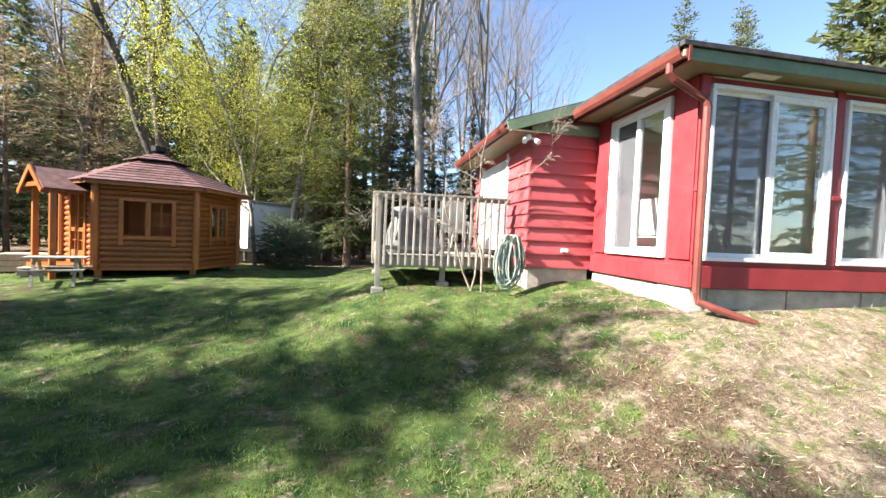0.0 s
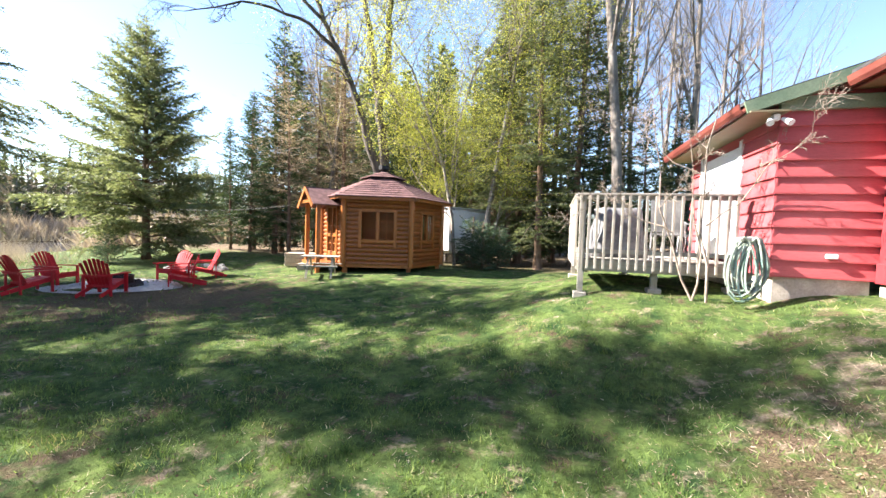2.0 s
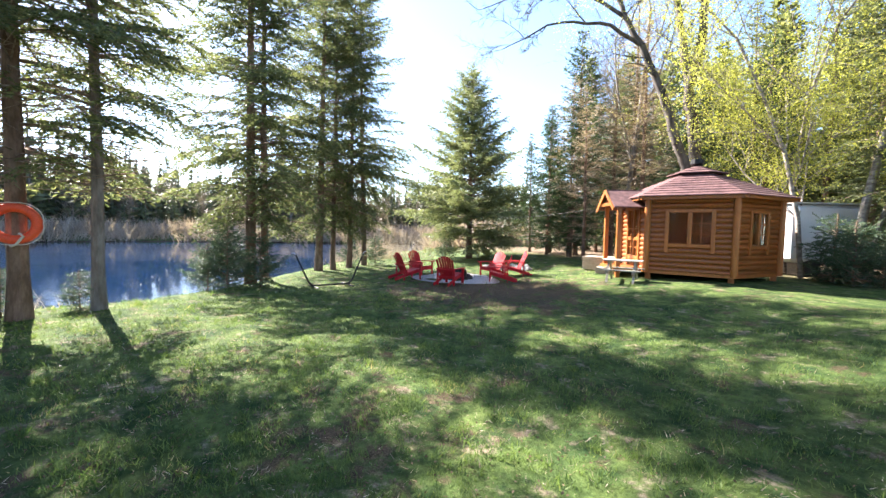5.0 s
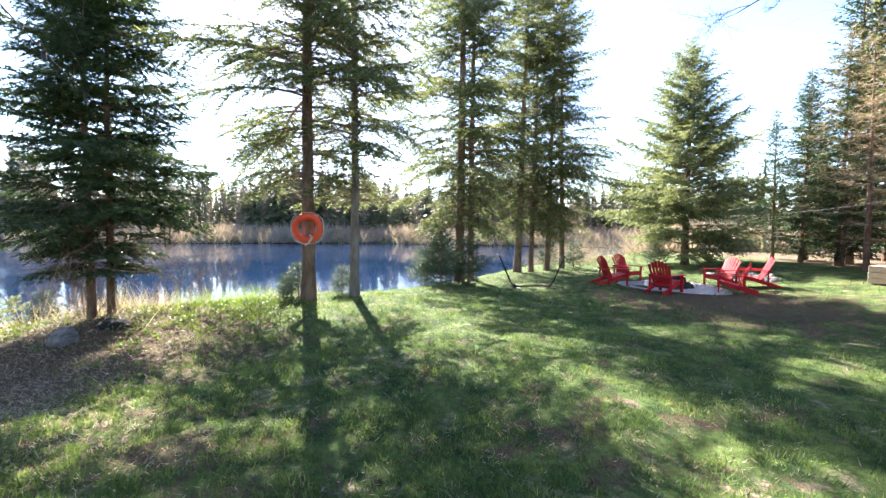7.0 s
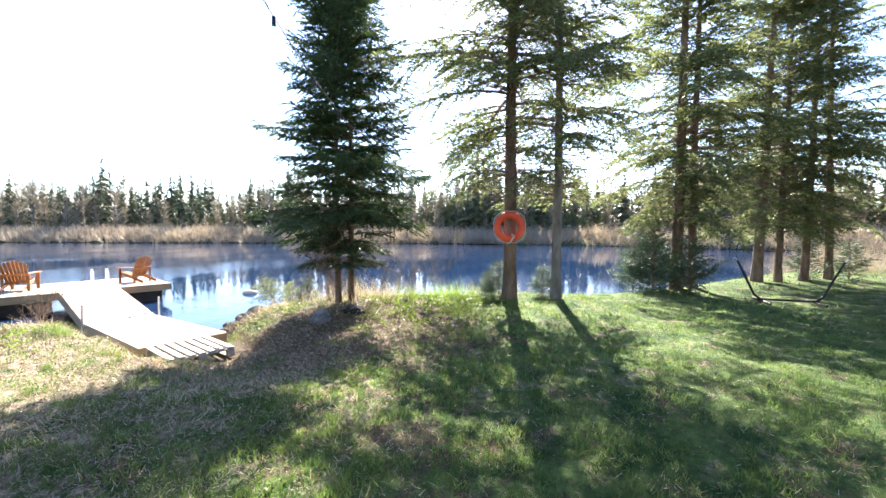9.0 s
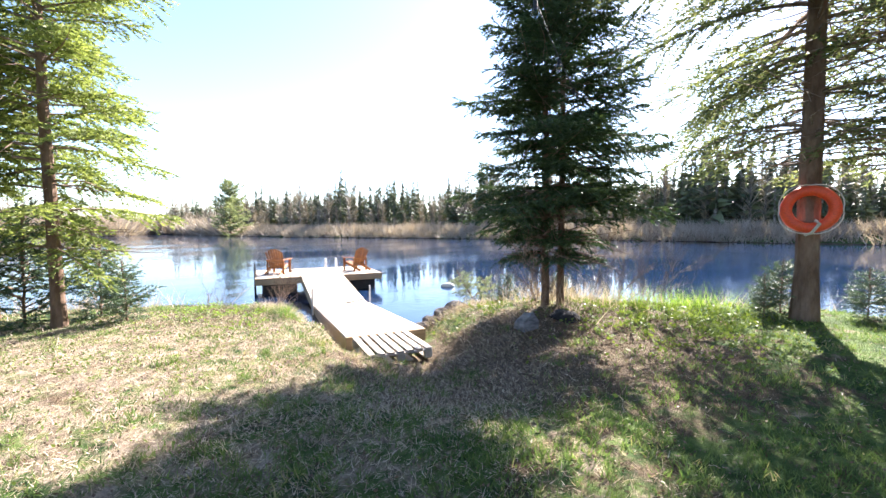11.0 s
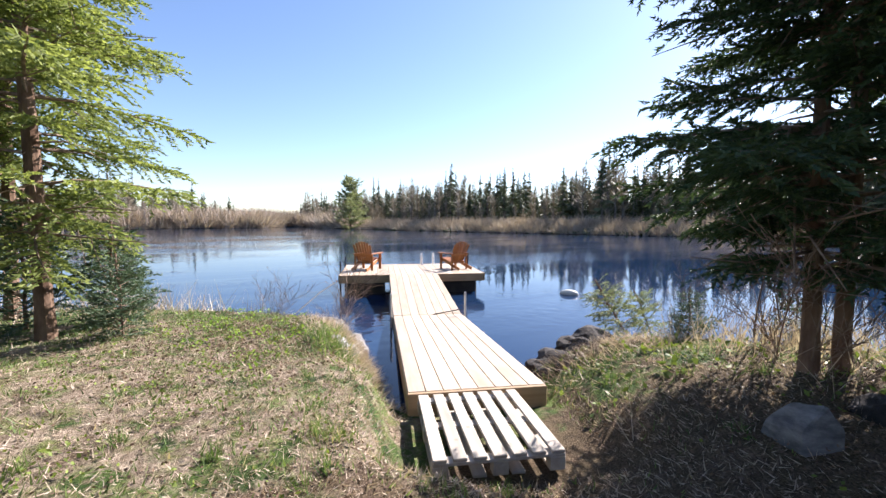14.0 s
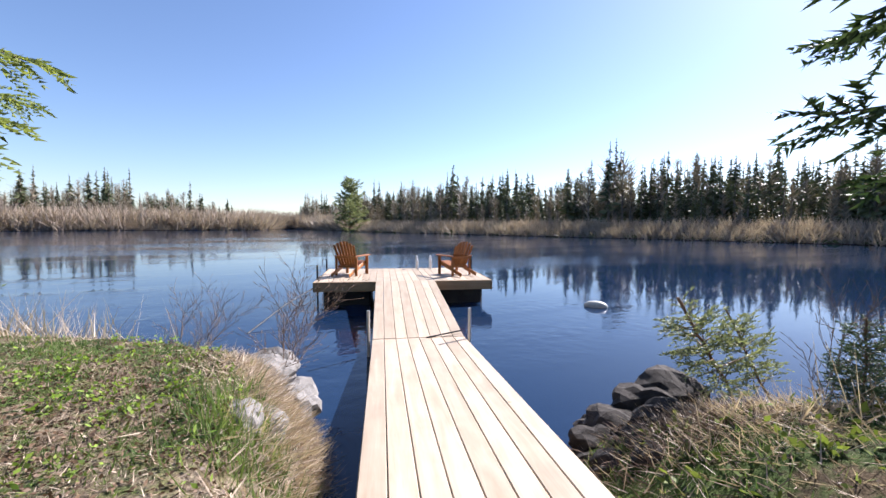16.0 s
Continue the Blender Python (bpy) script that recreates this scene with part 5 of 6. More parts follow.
part("floor", prism(B(), hexpts(R - 0.02), -0.02, 0.1), "log_trim", hut)
for k, (x, y) in enumerate(hexpts(R - 0.12)):
    part("post", slab(x - 0.07, x + 0.07, y - 0.07, y + 0.07, -0.5, 0.0), "log_trim", hut)
    part("corner_post", prism(B(), [(x * 1.06 + 0.085 * math.cos(t), y * 1.06 + 0.085 * math.sin(t)) for t in (k2 * math.pi / 5 for k2 in range(10))], 0.0, HH), "log_trim", hut)


def half_log(L):
    bm = B()
    pr = [(0.0, 0.0)] + [(0.045 * math.sin(math.pi * t / 6) ** 0.7, 0.14 * t / 6) for t in range(1, 6)] + [(0.0, 0.14)] + [(-0.05, 0.14), (-0.05, 0.0)]
    a = [bm.verts.new((x, 0, z)) for x, z in pr]
    b = [bm.verts.new((x, L, z)) for x, z in pr]
    for i in range(len(a)):
        j = (i + 1) % len(a)
        bm.faces.new((a[j], a[i], b[i], b[j]))
    bm.faces.new(a)
    bm.faces.new(b[::-1])
    return make_mesh("half_log", bm)


for k in range(6):
    m = pose(0, 0, 0, 0, 0, 60 * k) @ pose(AP - 0.05, 0, 0)
    hw = part("wall", slab(-0.06, -0.055, -0.01, 0.01, 0, 0.1), "log_trim", hut, at=m)
    w, z0, z1 = (0.5, 0.85, 1.72) if k in (0, 1, 2, 4) else (0.0, 0, 0)
    if k == 5:
        w, z0, z1 = 0.42, 0.1, 1.85
    if k == 1:
        w = 0.36
    cache = {}
    for j in range(15):
        z = 0.03 + 0.14 * j
        spans = [(-SIDE / 2 + 0.09, SIDE / 2 - 0.09)] if (w == 0 or z + 0.1 < z0 or z + 0.04 > z1) else [(-SIDE / 2 + 0.09, -w - 0.05), (w + 0.05, SIDE / 2 - 0.09)]
        for a, b in spans:
            L = round(b - a, 3)
            if L not in cache:
                cache[L] = half_log(L)
            part("log", cache[L], "log", hw, at=pose(0, a, z))
    if w:
        fr = B()
        for s in ((-0.03, 0.07, -w - 0.1, -w, z0 - 0.25 if k != 5 else 0.05, z1 + 0.06), (-0.03, 0.07, w, w + 0.1, z0 - 0.25 if k != 5 else 0.05, z1 + 0.06), (-0.03, 0.072, -w, w, z1, z1 + 0.09), (-0.03, 0.072, -w, w, z0 - 0.09, z0), (-0.02, 0.05, -0.05, 0.05, z0, z1)):
            box(fr, *s, 0.006)
        if k == 5:
            box(fr, -0.02, 0.052, -w, w, 0.9, 1.0, 0.004)
            box(fr, -0.02, 0.05, -w, w, 0.2, 0.42, 0.004)
        win = part("window" if k != 5 else "glazed_door", fr, "log_trim", hw)
        for sgn in (-1, 1):
            a, b = sorted((sgn * 0.05, sgn * w))
            p = part("pane", box(B(), 0.0, 0.008, a, b, z0, z1), "glass", win)
            p.visible_shadow = False
            if sgn < 0 and k in (0, 1, 2, 4):
                continue
            part("glazing_bar", slab(0.008, 0.03, (a + b) / 2 - 0.012, (a + b) / 2 + 0.012, z0, z1), "log_trim", win)
            for q in (0.33, 0.66):
                zz = z0 + (z1 - z0) * q
                part("glazing_bar", slab(0.008, 0.028, a, b, zz - 0.012, zz + 0.012), "log_trim", win)
part("roof_deck", prism(B(), hexpts(R + 0.02), HH - 0.02, HH + 0.03), "log_trim", hut)


def course(r0, z0, r1, z1, th=0.025):
    """One course of shingles on one roof face of the hexagon."""
    bm = B()
    s0, s1 = r0 * math.tan(math.pi / 6), r1 * math.tan(math.pi / 6)
    v = [bm.verts.new(p) for p in ((r0, -s0, z0), (r0, s0, z0), (r1, s1, z1), (r1, -s1, z1), (r0, -s0, z0 + th), (r0, s0, z0 + th), (r1, s1, z1 + 0.006), (r1, -s1, z1 + 0.006))]
    for f in ((3, 2, 1, 0), (4, 5, 6, 7), (0, 1, 5, 4), (1, 2, 6, 5), (2, 3, 7, 6), (3, 0, 4, 7)):
        bm.faces.new([v[i] for i in f])
    return make_mesh("shingle_course", bm)


roof = part("roof", prism(B(), hexpts(0.5), HH + 0.55, HH + 0.74), "shingle", hut, "red-brown shingle roof")
for n in range(10):
    r0, r1 = 2.32 - 0.19 * n, 2.32 - 0.19 * (n + 1) - 0.02
    me = course(r0 * 0.93, HH - 0.02 + (2.32 - r0) * 0.43, r1 * 0.93, HH - 0.02 + (2.32 - r1) * 0.43)
    for k in range(6):
        part("shingle_course", me, "shingle", roof, at=pose(0, 0, 0, 0, 0, 60 * k))
for n in range(3):
    r0, r1 = 0.72 - 0.2 * n, 0.72 - 0.2 * (n + 1)
    me = course(r0, HH + 0.76 + (0.72 - r0) * 0.42, max(r1, 0.12), HH + 0.76 + (0.72 - max(r1, 0.12)) * 0.42)
    for k in range(6):
        part("shingle_course", me, "shingle", roof, at=pose(0, 0, 0, 0, 0, 60 * k))
part("chimney", tube(B(), [(0, 0, HH + 0.8), (0, 0, HH + 1.05), (0, 0, HH + 1.1), (0, 0, HH + 1.24)], [0.11, 0.11, 0.19, 0.19], 10), "black", roof, "black metal chimney cap")
for k in range(6):
    part("fascia", beam(B(), (AP + 0.27, -1.28, HH - 0.06), (AP + 0.27, 1.28, HH - 0.06), 0.02, 0.09), "log_trim", roof, at=pose(0, 0, 0, 0, 0, 60 * k))
# porch with its own gable
porch = part("porch", slab(-0.65, 0.65, 1.5, 2.6, 0.0, 0.1), "log_trim", hut, at=pose(0, 0, 0, 0, 0, 210))
for x in (-0.6, 0.6):
    part("porch_post", slab(x - 0.06, x + 0.06, 2.4, 2.52, -0.4, 1.95, 0.01), "log_trim", porch)
    part("bargeboard", beam(B(), (x * 1.4, 2.72, 1.82), (0, 2.72, 2.42), 0.03, 0.12), "log_trim", porch)
    part("roof_slope", beam(B(), (x * 0.72, 1.4, 2.16), (x * 0.72, 2.7, 2.16), 1.08, 0.05, (-0.52 if x < 0 else 0.52, 0, 0.85)), "shingle", porch)
part("collar_beam", slab(-0.6, 0.6, 2.6, 2.68, 1.95, 2.05), "log_trim", porch)
part("gable_board", prism(B(), [(-0.55, 0), (0.55, 0), (0, 0.42)], -0.02, 0.02, pose(0, 2.56, 2.0, 90, 0, 0)), "log_trim", porch)


def picnic_table(m, label, material):
    t = thing("picnic_table", m, label, "table", "picnic tables")
    for k in range(5):
        part("tabletop_board", slab(-0.85, 0.85, -0.36 + k * 0.146, -0.22 + k * 0.146, 0.7, 0.74, 0.004), material, t)
    for y in (-0.72, 0.6):
        part("bench_board", slab(-0.85, 0.85, y, y + 0.13, 0.4, 0.44, 0.004), material, t)
    for x in (-0.55, 0.55):
        for s in (-1, 1):
            part("leg", beam(B(), (x, s * 0.62, 0), (x, s * 0.2, 0.7), 0.04, 0.09, (1, 0, 0)), material, t)
        part("bench_bearer", slab(x - 0.06, x - 0.02, -0.72, 0.72, 0.31, 0.398), material, t)
    return t


picnic_table(pose(-6.85, 10.35, gz(-6.85, 10.35), 0, 0, 22) @ Matrix.Diagonal((0.62, 0.7, 0.85, 1)), "low weathered wooden picnic table by the log hut", "grey_wood_x")


def platform_box(m, label):
    """A boarded box step: top boards, side boards, corner battens."""
    b = thing("box_step", m, label, "step")
    for k in range(6):
        part("top_board", slab(-0.55, 0.55, -0.4 + k * 0.135, -0.268 + k * 0.135, 0.43, 0.46, 0.004), "new_wood", b)
    for z in (0.02, 0.16, 0.3):
        for y in (-0.4, 0.375):
            part("side_board", slab(-0.54, 0.54, y, y + 0.025, z, z + 0.128, 0.003), "new_wood", b)
        for x in (-0.55, 0.525):
            part("end_board", slab(x, x + 0.025, -0.372, 0.372, z, z + 0.128, 0.003), "new_wood", b)
    return b


platform_box(pose(-8.75, 12.3, gz(-8.75, 12.3), 0, 0, 18), "pale new wooden box step at the hut porch")
platform_box(pose(-8.05, 11.55, gz(-8.05, 11.55), 0, 0, 18) @ Matrix.Diagonal((0.6, 0.6, 0.45, 1)), "low pale wooden step before the hut porch")

# white trailer among the trees
trailer = thing("trailer", pose(-4.35, 17.3, gz(-4.35, 17.3), 0, 0, 60), "white camping trailer half hidden behind the hut", "trailer")
tb = slab(-1.3, 1.3, -0.75, 0.75, 0.45, 2.3, 0.12)
part("body", tb, "white", trailer)
part("roof", slab(-1.35, 1.35, -0.8, 0.8, 2.3, 2.35, 0.02), "tarp", trailer)
part("window", slab(0.4, 0.9, -0.765, -0.75, 1.2, 1.65, 0.006), "dark", trailer)
for x in (-0.6, 0.6):
    part("wheel", tube(B(), [(x, -0.72, 0.28), (x, -0.55, 0.28)], 0.3, 16), "dark", trailer)


# ---- chairs ----
def adirondack(m, material, label, group):
    """A slatted garden armchair that looks towards -y."""
    ch = thing("adirondack_chair", m, label, "chair", group)
    for k in range(7):
        x = -0.255 + k * 0.085
        top = 0.98 - 0.9 * (abs(k - 3) / 3) ** 2 * 0.13
        bm = beam(B(), (x * 0.9, 0.14, 0.26), (x * 1.12, 0.42, top), 0.074, 0.02, (0, 1, 0.4), 0.006)
        part("back_slat", bm, material, ch)
    for k in range(6):
        y = -0.30 + k * 0.085
        part("seat_slat", beam(B(), (-0.27, y, 0.375 - 0.055 * k * 0.42), (0.27, y, 0.375 - 0.055 * k * 0.42), 0.074, 0.02, (0, 0.25, 1), 0.005), material, ch)
    for x in (-0.26, 0.26):
        part("side_rail", beam(B(), (x, -0.33, 0.33), (x, 0.62, 0.05), 0.025, 0.1, (0, 0, 1), 0.006), material, ch)
        part("front_leg", slab(x - 0.045 + (0.05 if x > 0 else -0.05), x + 0.045 + (0.05 if x > 0 else -0.05), -0.35, -0.32, 0.0, 0.54, 0.005), material, ch)
        part("rear_leg", slab(x - 0.035 + (0.04 if x > 0 else -0.04), x + 0.035 + (0.04 if x > 0 else -0.04), 0.27, 0.30, 0.0, 0.54, 0.005), material, ch)
        s = 1 if x > 0 else -1
        arm = prism(B(), [(s * 0.25, -0.42), (s * 0.37, -0.44), (s * 0.40, -0.38), (s * 0.38, -0.1), (s * 0.33, 0.36), (s * 0.27, 0.36)][::s], 0.545, 0.57)
        part("armrest", arm, material, ch)
    part("front_apron", slab(-0.26, 0.26, -0.35, -0.325, 0.24, 0.36, 0.004), material, ch)
    part("back_rail", slab(-0.32, 0.32, 0.315, 0.34, 0.50, 0.56, 0.004), material, ch)
    part("back_rail", slab(-0.3, 0.3, 0.17, 0.195, 0.22, 0.29, 0.004), material, ch)
    return ch


PIT = (-11.2, 7.75)
red = None
for x, y, extra in ((-11.65, 6.15, 12), (-12.75, 7.35, 0), (-10.2, 6.75, -20), (-10.0, 8.6, 10), (-11.1, 9.3, 0), (-10.45, 9.75, -15)):
    yaw = math.degrees(math.atan2(PIT[1] - y, PIT[0] - x)) + 90 + extra
    m = pose(x, y, gz(x, y), 0, 0, yaw)
    m = m if red else m @ Matrix.Diagonal((0.9, 0.9, 0.88, 1))
    if red is None:
        red = adirondack(m, "red_chair", "bright red plastic garden armchair beside the fire pit", "chairs round the fire pit")
    else:
        copy_thing(red, m)

gp = B()
bmesh.ops.create_circle(gp, cap_ends=True, segments=40, radius=1.5)
for v in gp.verts:
    d = 1 + 0.1 * math.sin(3 * math.atan2(v.co.y, v.co.x) + 1)
    v.co = Vector((v.co.x * d + PIT[0], v.co.y * d * 0.9 + PIT[1], 0))
    v.co.z = gz(v.co.x, v.co.y) + 0.025
bmesh.ops.triangulate(gp, faces=gp.faces)
pad = tagged(part("gravel_pad", gp, "gravel"), "pale gravel pad round the fire pit", "gravel", kind="structure")


def rock_mesh(seed, sub=2, flat=0.7):
    bm = B()
    bmesh.ops.create_icosphere(bm, subdivisions=sub, radius=1.0)
    o = Vector((seed * 3.7, seed * 1.3, seed * 5.1))
    for v in bm.verts:
        n1 = noise.noise(v.co * 0.9 + o)
        n2 = noise.noise(v.co * 2.6 + o)
        v.co *= 1 + 0.36 * n1 + 0.2 * n2 - 0.22 * abs(noise.noise(v.co * 1.7 - o))
        v.co.z *= flat
    return make_mesh("rock", bm)


ROCKS = [rock_mesh(k, 3, 0.55 + 0.1 * (k % 4)) for k in range(6)]


def rock(x, y, size, material, label, group, k, z=None, turn=0, tilt=0, wide=0.85):
    me = ROCKS[k % 6]
    key = me.name + material
    if key not in rock_cache:
        c = me.copy()
        c.materials.clear()
        c.materials.append(M[material])
        rock_cache[key] = c
    ob = part("rock", rock_cache[key], material)
    ob.matrix_basis = pose(x, y, gz(x, y) + 0.18 * size if z is None else z, tilt, tilt * 0.6, turn) @ Matrix.Diagonal((size, size * wide, size, 1))
    return tagged(ob, label, "rock", group)


rock_cache = {}
rr = random.Random(12)
for k in range(14):
    t = 2 * math.pi * k / 14
    rock(PIT[0] + 0.46 * math.cos(t), PIT[1] + 0.46 * math.sin(t), rr.uniform(0.11, 0.16), "dark_rock", "sooty stone of the fire pit ring", "fire pit stones", k, turn=rr.uniform(0, 360))
for k in range(26):
    a, d = rr.uniform(0, 6.28), rr.random() ** 0.5
    rock(-12.2 + 1.3 * d * math.cos(a), 11.0 + 0.7 * d * math.sin(a), rr.uniform(0.1, 0.2), "rock", "pale stone in a pile beyond the fire pit", "stone pile", k, turn=rr.uniform(0, 360))
pit = thing("fire_pit", pose(*PIT, gz(*PIT)), "round dark metal fire pit ring in the gravel", "fire pit")
rim_bm = B()
for r, z0, z1 in ((0.36, -0.05, 0.28),):
    o1 = [(r * math.cos(2 * math.pi * k / 28), r * math.sin(2 * math.pi * k / 28)) for k in range(28)]
    lo, hi = [rim_bm.verts.new((*p, z0)) for p in o1], [rim_bm.verts.new((*p, z1)) for p in o1]
    li, hi2 = [rim_bm.verts.new((p[0] * 0.94, p[1] * 0.94, z0)) for p in o1], [rim_bm.verts.new((p[0] * 0.94, p[1] * 0.94, z1)) for p in o1]
    for k in range(28):
        j = (k + 1) % 28
        rim_bm.faces.new((lo[k], lo[j], hi[j], hi[k]))
        rim_bm.faces.new((li[j], li[k], hi2[k], hi2[j]))
        rim_bm.faces.new((hi[k], hi[j], hi2[j], hi2[k]))
part("liner", rim_bm, "black", pit)

# hammock stand
hs = thing("hammock_stand", pose(-11.3, 3.5, gz(-11.3, 3.5) + 0.03), "empty black steel hammock stand on the lawn", "hammock stand")
part("base_bar", tube(B(), [(0, -0.55, 0.03), (0, 0.55, 0.03)], 0.025, 8), "black", hs)
for s in (-1, 1):
    part("arm", tube(B(), [(0, s * 0.5, 0.03), (0, s * 0.62, 0.14), (0, s * 0.95, 0.86)], [0.025, 0.025, 0.022], 8), "black", hs)
    part("foot", tube(B(), [(-0.4, s * 0.48, 0.0), (0.4, s * 0.48, 0.0)], 0.022, 8), "black", hs)
    part("hook", tube(B(), [(0, s * 0.95, 0.86), (0, s * 0.99, 0.92), (0, s * 1.04, 0.9)], 0.01, 6), "steel", hs)

# life ring on the tree
ringo = thing("life_ring", pose(-9.3 + 0.17, -2.15 + 0.02, 1.50, 0, 90, 4) @ Matrix.Diagonal((0.92, 0.92, 1, 1)), "orange-red life ring with white rope hung on the spruce", "life ring")
tor = B()
N1, N2, RA, RB = 36, 12, 0.26, 0.072
vs = [[tor.verts.new(((RA + RB * math.cos(2 * math.pi * j / N2)) * math.cos(2 * math.pi * i / N1), (RA + RB * math.cos(2 * math.pi * j / N2)) * math.sin(2 * math.pi * i / N1), 0.055 * math.sin(2 * math.pi * j / N2))) for j in range(N2)] for i in range(N1)]
for i in range(N1):
    for j in range(N2):
        tor.faces.new((vs[i][j], vs[(i + 1) % N1][j], vs[(i + 1) % N1][(j + 1) % N2], vs[i][(j + 1) % N2]))
part("ring", tor, "ring", ringo, smooth=True)
for q in range(4):
    pts = [((RA + 0.075 + 0.03 * math.sin(math.pi * t / 8)) * math.cos(math.radians(90 * q + 90 * t / 8)), (RA + 0.075 + 0.03 * math.sin(math.pi * t / 8)) * math.sin(math.radians(90 * q + 90 * t / 8)), 0.02) for t in range(9)]
    part("grab_rope", tube(B(), pts, 0.008, 6), "rope", ringo, "white grab rope")
part("tail_rope", tube(B(), [(0.15, 0.05, 0.06), (0.2, 0.1, 0.075), (0.33, 0.02, 0.08), (0.36, -0.05, 0.06)], 0.02, 6), "rope", ringo, "bundled white rope")

# ---- dock ----
dock = thing("dock", pose(-5.99, -6.82, 0, 0, 0, 156.4), "pine plank dock with two ramps and a floating platform", "dock")
ZN, ZH, ZF, YH, YF, YE = -0.29, -0.52, -0.19, 3.83, 6.95, 9.45
for k in range(8):
    x = -0.6 + 0.0775 + k * 0.155 - 0.0175
    part("deck_board", beam(B(), (x, 0.0, ZN - 0.016), (x, YH - 0.012, ZH - 0.016), 0.149, 0.032, (0, 0, 1), 0.004), "new_wood", dock)
    part("deck_board", beam(B(), (x, YH + 0.012, ZH - 0.016), (x, YF + 0.02, ZF - 0.006), 0.149, 0.032, (0, 0, 1), 0.004), "new_wood", dock)
for x in (-0.602, 0.602):
    part("side_beam", beam(B(), (x, -0.02, ZN - 0.13), (x, YH - 0.01, ZH - 0.13), 0.036, 0.19, (0, 0, 1), 0.004), "dock_side", dock)
    part("side_beam", beam(B(), (x, YH + 0.01, ZH - 0.13), (x, YF, ZF - 0.13), 0.036, 0.19, (0, 0, 1), 0.004), "dock_side", dock)
    part("guide_post", tube(B(), [(x * 1.1, YH - 0.15, -1.4), (x * 1.1, YH - 0.15, ZH + 0.42)], 0.022, 8), "steel", dock, "grey steel guide post")
part("end_beam", slab(-0.62, 0.62, -0.042, -0.004, ZN - 0.23, ZN - 0.004, 0.004), "dock_side", dock)
part("hinge_strip", slab(-0.6, 0.6, YH - 0.02, YH + 0.02, ZH - 0.05, ZH - 0.012), "black", dock)
part("hinge_bar", tube(B(), [(0.1, YH - 0.05, ZH + 0.012), (0.62, YH + 0.12, ZH + 0.05)], 0.01, 6), "black", dock)
for k in range(24):
    x = -1.84 + k * 0.1535
    part("platform_board", slab(x, x + 0.148, YF + 0.03 if abs(x + 0.07) > 0.6 else YF + 0.03, YE, ZF - 0.032, ZF, 0.004), "new_wood", dock)
for a in ((-1.85, 1.84, YF - 0.01, YF + 0.026, ZF - 0.2, ZF - 0.002), (-1.85, 1.84, YE, YE + 0.036, ZF - 0.2, ZF - 0.002), (-1.88, -1.845, YF - 0.01, YE + 0.036, ZF - 0.2, ZF - 0.002), (1.845, 1.88, YF - 0.01, YE + 0.036, ZF - 0.2, ZF - 0.002)):
    part("rim_beam", slab(*a, 0.004), "dock_side", dock)
for a, b in ((-1.7, -0.72), (0.72, 1.7)):
    part("float", slab(a, b, YF + 0.15, YE - 0.1, -0.98, ZF - 0.2, 0.04), "dark", dock, "black plastic float")
for x, y in ((-1.9, YF + 0.75), (-1.9, YE - 0.2), (1.9, YE - 0.3)):
    part("anchor_post", tube(B(), [(x, y, -1.5), (x, y, ZF + 0.28)], 0.02, 8), "black", dock)
for x in (0.45, 0.82):
    part("ladder_rail", tube(B(), [(x, YE + 0.1, -1.2), (x, YE + 0.1, ZF + 0.2), (x, YE + 0.05, ZF + 0.33), (x, YE - 0.12, ZF + 0.34), (x, YE - 0.2, ZF + 0.24), (x, YE - 0.2, ZF)], 0.024, 8), "white", dock, "white ladder handrail")
part("mooring_chain", tube(B(), [(-1.88, YF, ZF - 0.12), (-2.2, YF - 0.9, -0.45), (-2.55, YF - 1.9, -0.7)], 0.012, 6), "black", dock)

pal = thing("pallet_step", pose(-5.99, -6.82, 0, 0, 0, 156.4) @ pose(-0.135, -0.58, -0.27, -1.0, 0, 0), "weathered slatted pallet step before the dock", "pallet")
for k in range(7):
    x = -0.405 + k * 0.126
    part("slat", slab(x, x + 0.088, -0.49, 0.48, -0.022, 0, 0.004), "pallet", pal)
for y in (-0.45, 0.0, 0.43):
    part("bearer", slab(-0.405, 0.44, y - 0.04, y + 0.04, -0.044, -0.024, 0.003), "pallet", pal)
    for x in (-0.36, 0.02, 0.39):
        part("block", slab(x - 0.05, x + 0.05, y - 0.04, y + 0.04, -0.13, -0.045, 0.004), "pallet", pal)
for k in range(4):
    x = -0.4 + k * 0.25
    part("bottom_slat", slab(x, x + 0.088, -0.46, 0.44, -0.152, -0.131, 0.004), "pallet", pal)

wdock = pose(-5.99, -6.82, 0, 0, 0, 156.4)
bc = adirondack(wdock @ pose(-1.2, 8.2, ZF, 0, 0, 156) @ Matrix.Diagonal((0.84, 0.84, 0.82, 1)), "brown_chair", "amber-stained wooden garden armchair on the dock", "dock chairs")
copy_thing(bc, wdock @ pose(1.25, 8.0, ZF, 0, 0, 207))

bu = B()
bmesh.ops.create_uvsphere(bu, u_segments=16, v_segments=10, radius=0.15)
for v in bu.verts:
    v.co.x *= 2.2
bo = tagged(part("mooring_buoy", bu, "buoy", smooth=True, at=pose(-12.1, -11.0, WATER_Z + 0.02, 0, 0, 125) @ Matrix.Diagonal((0.72, 0.72, 0.72, 1))), "pale oval mooring buoy floating on the river", "buoy")

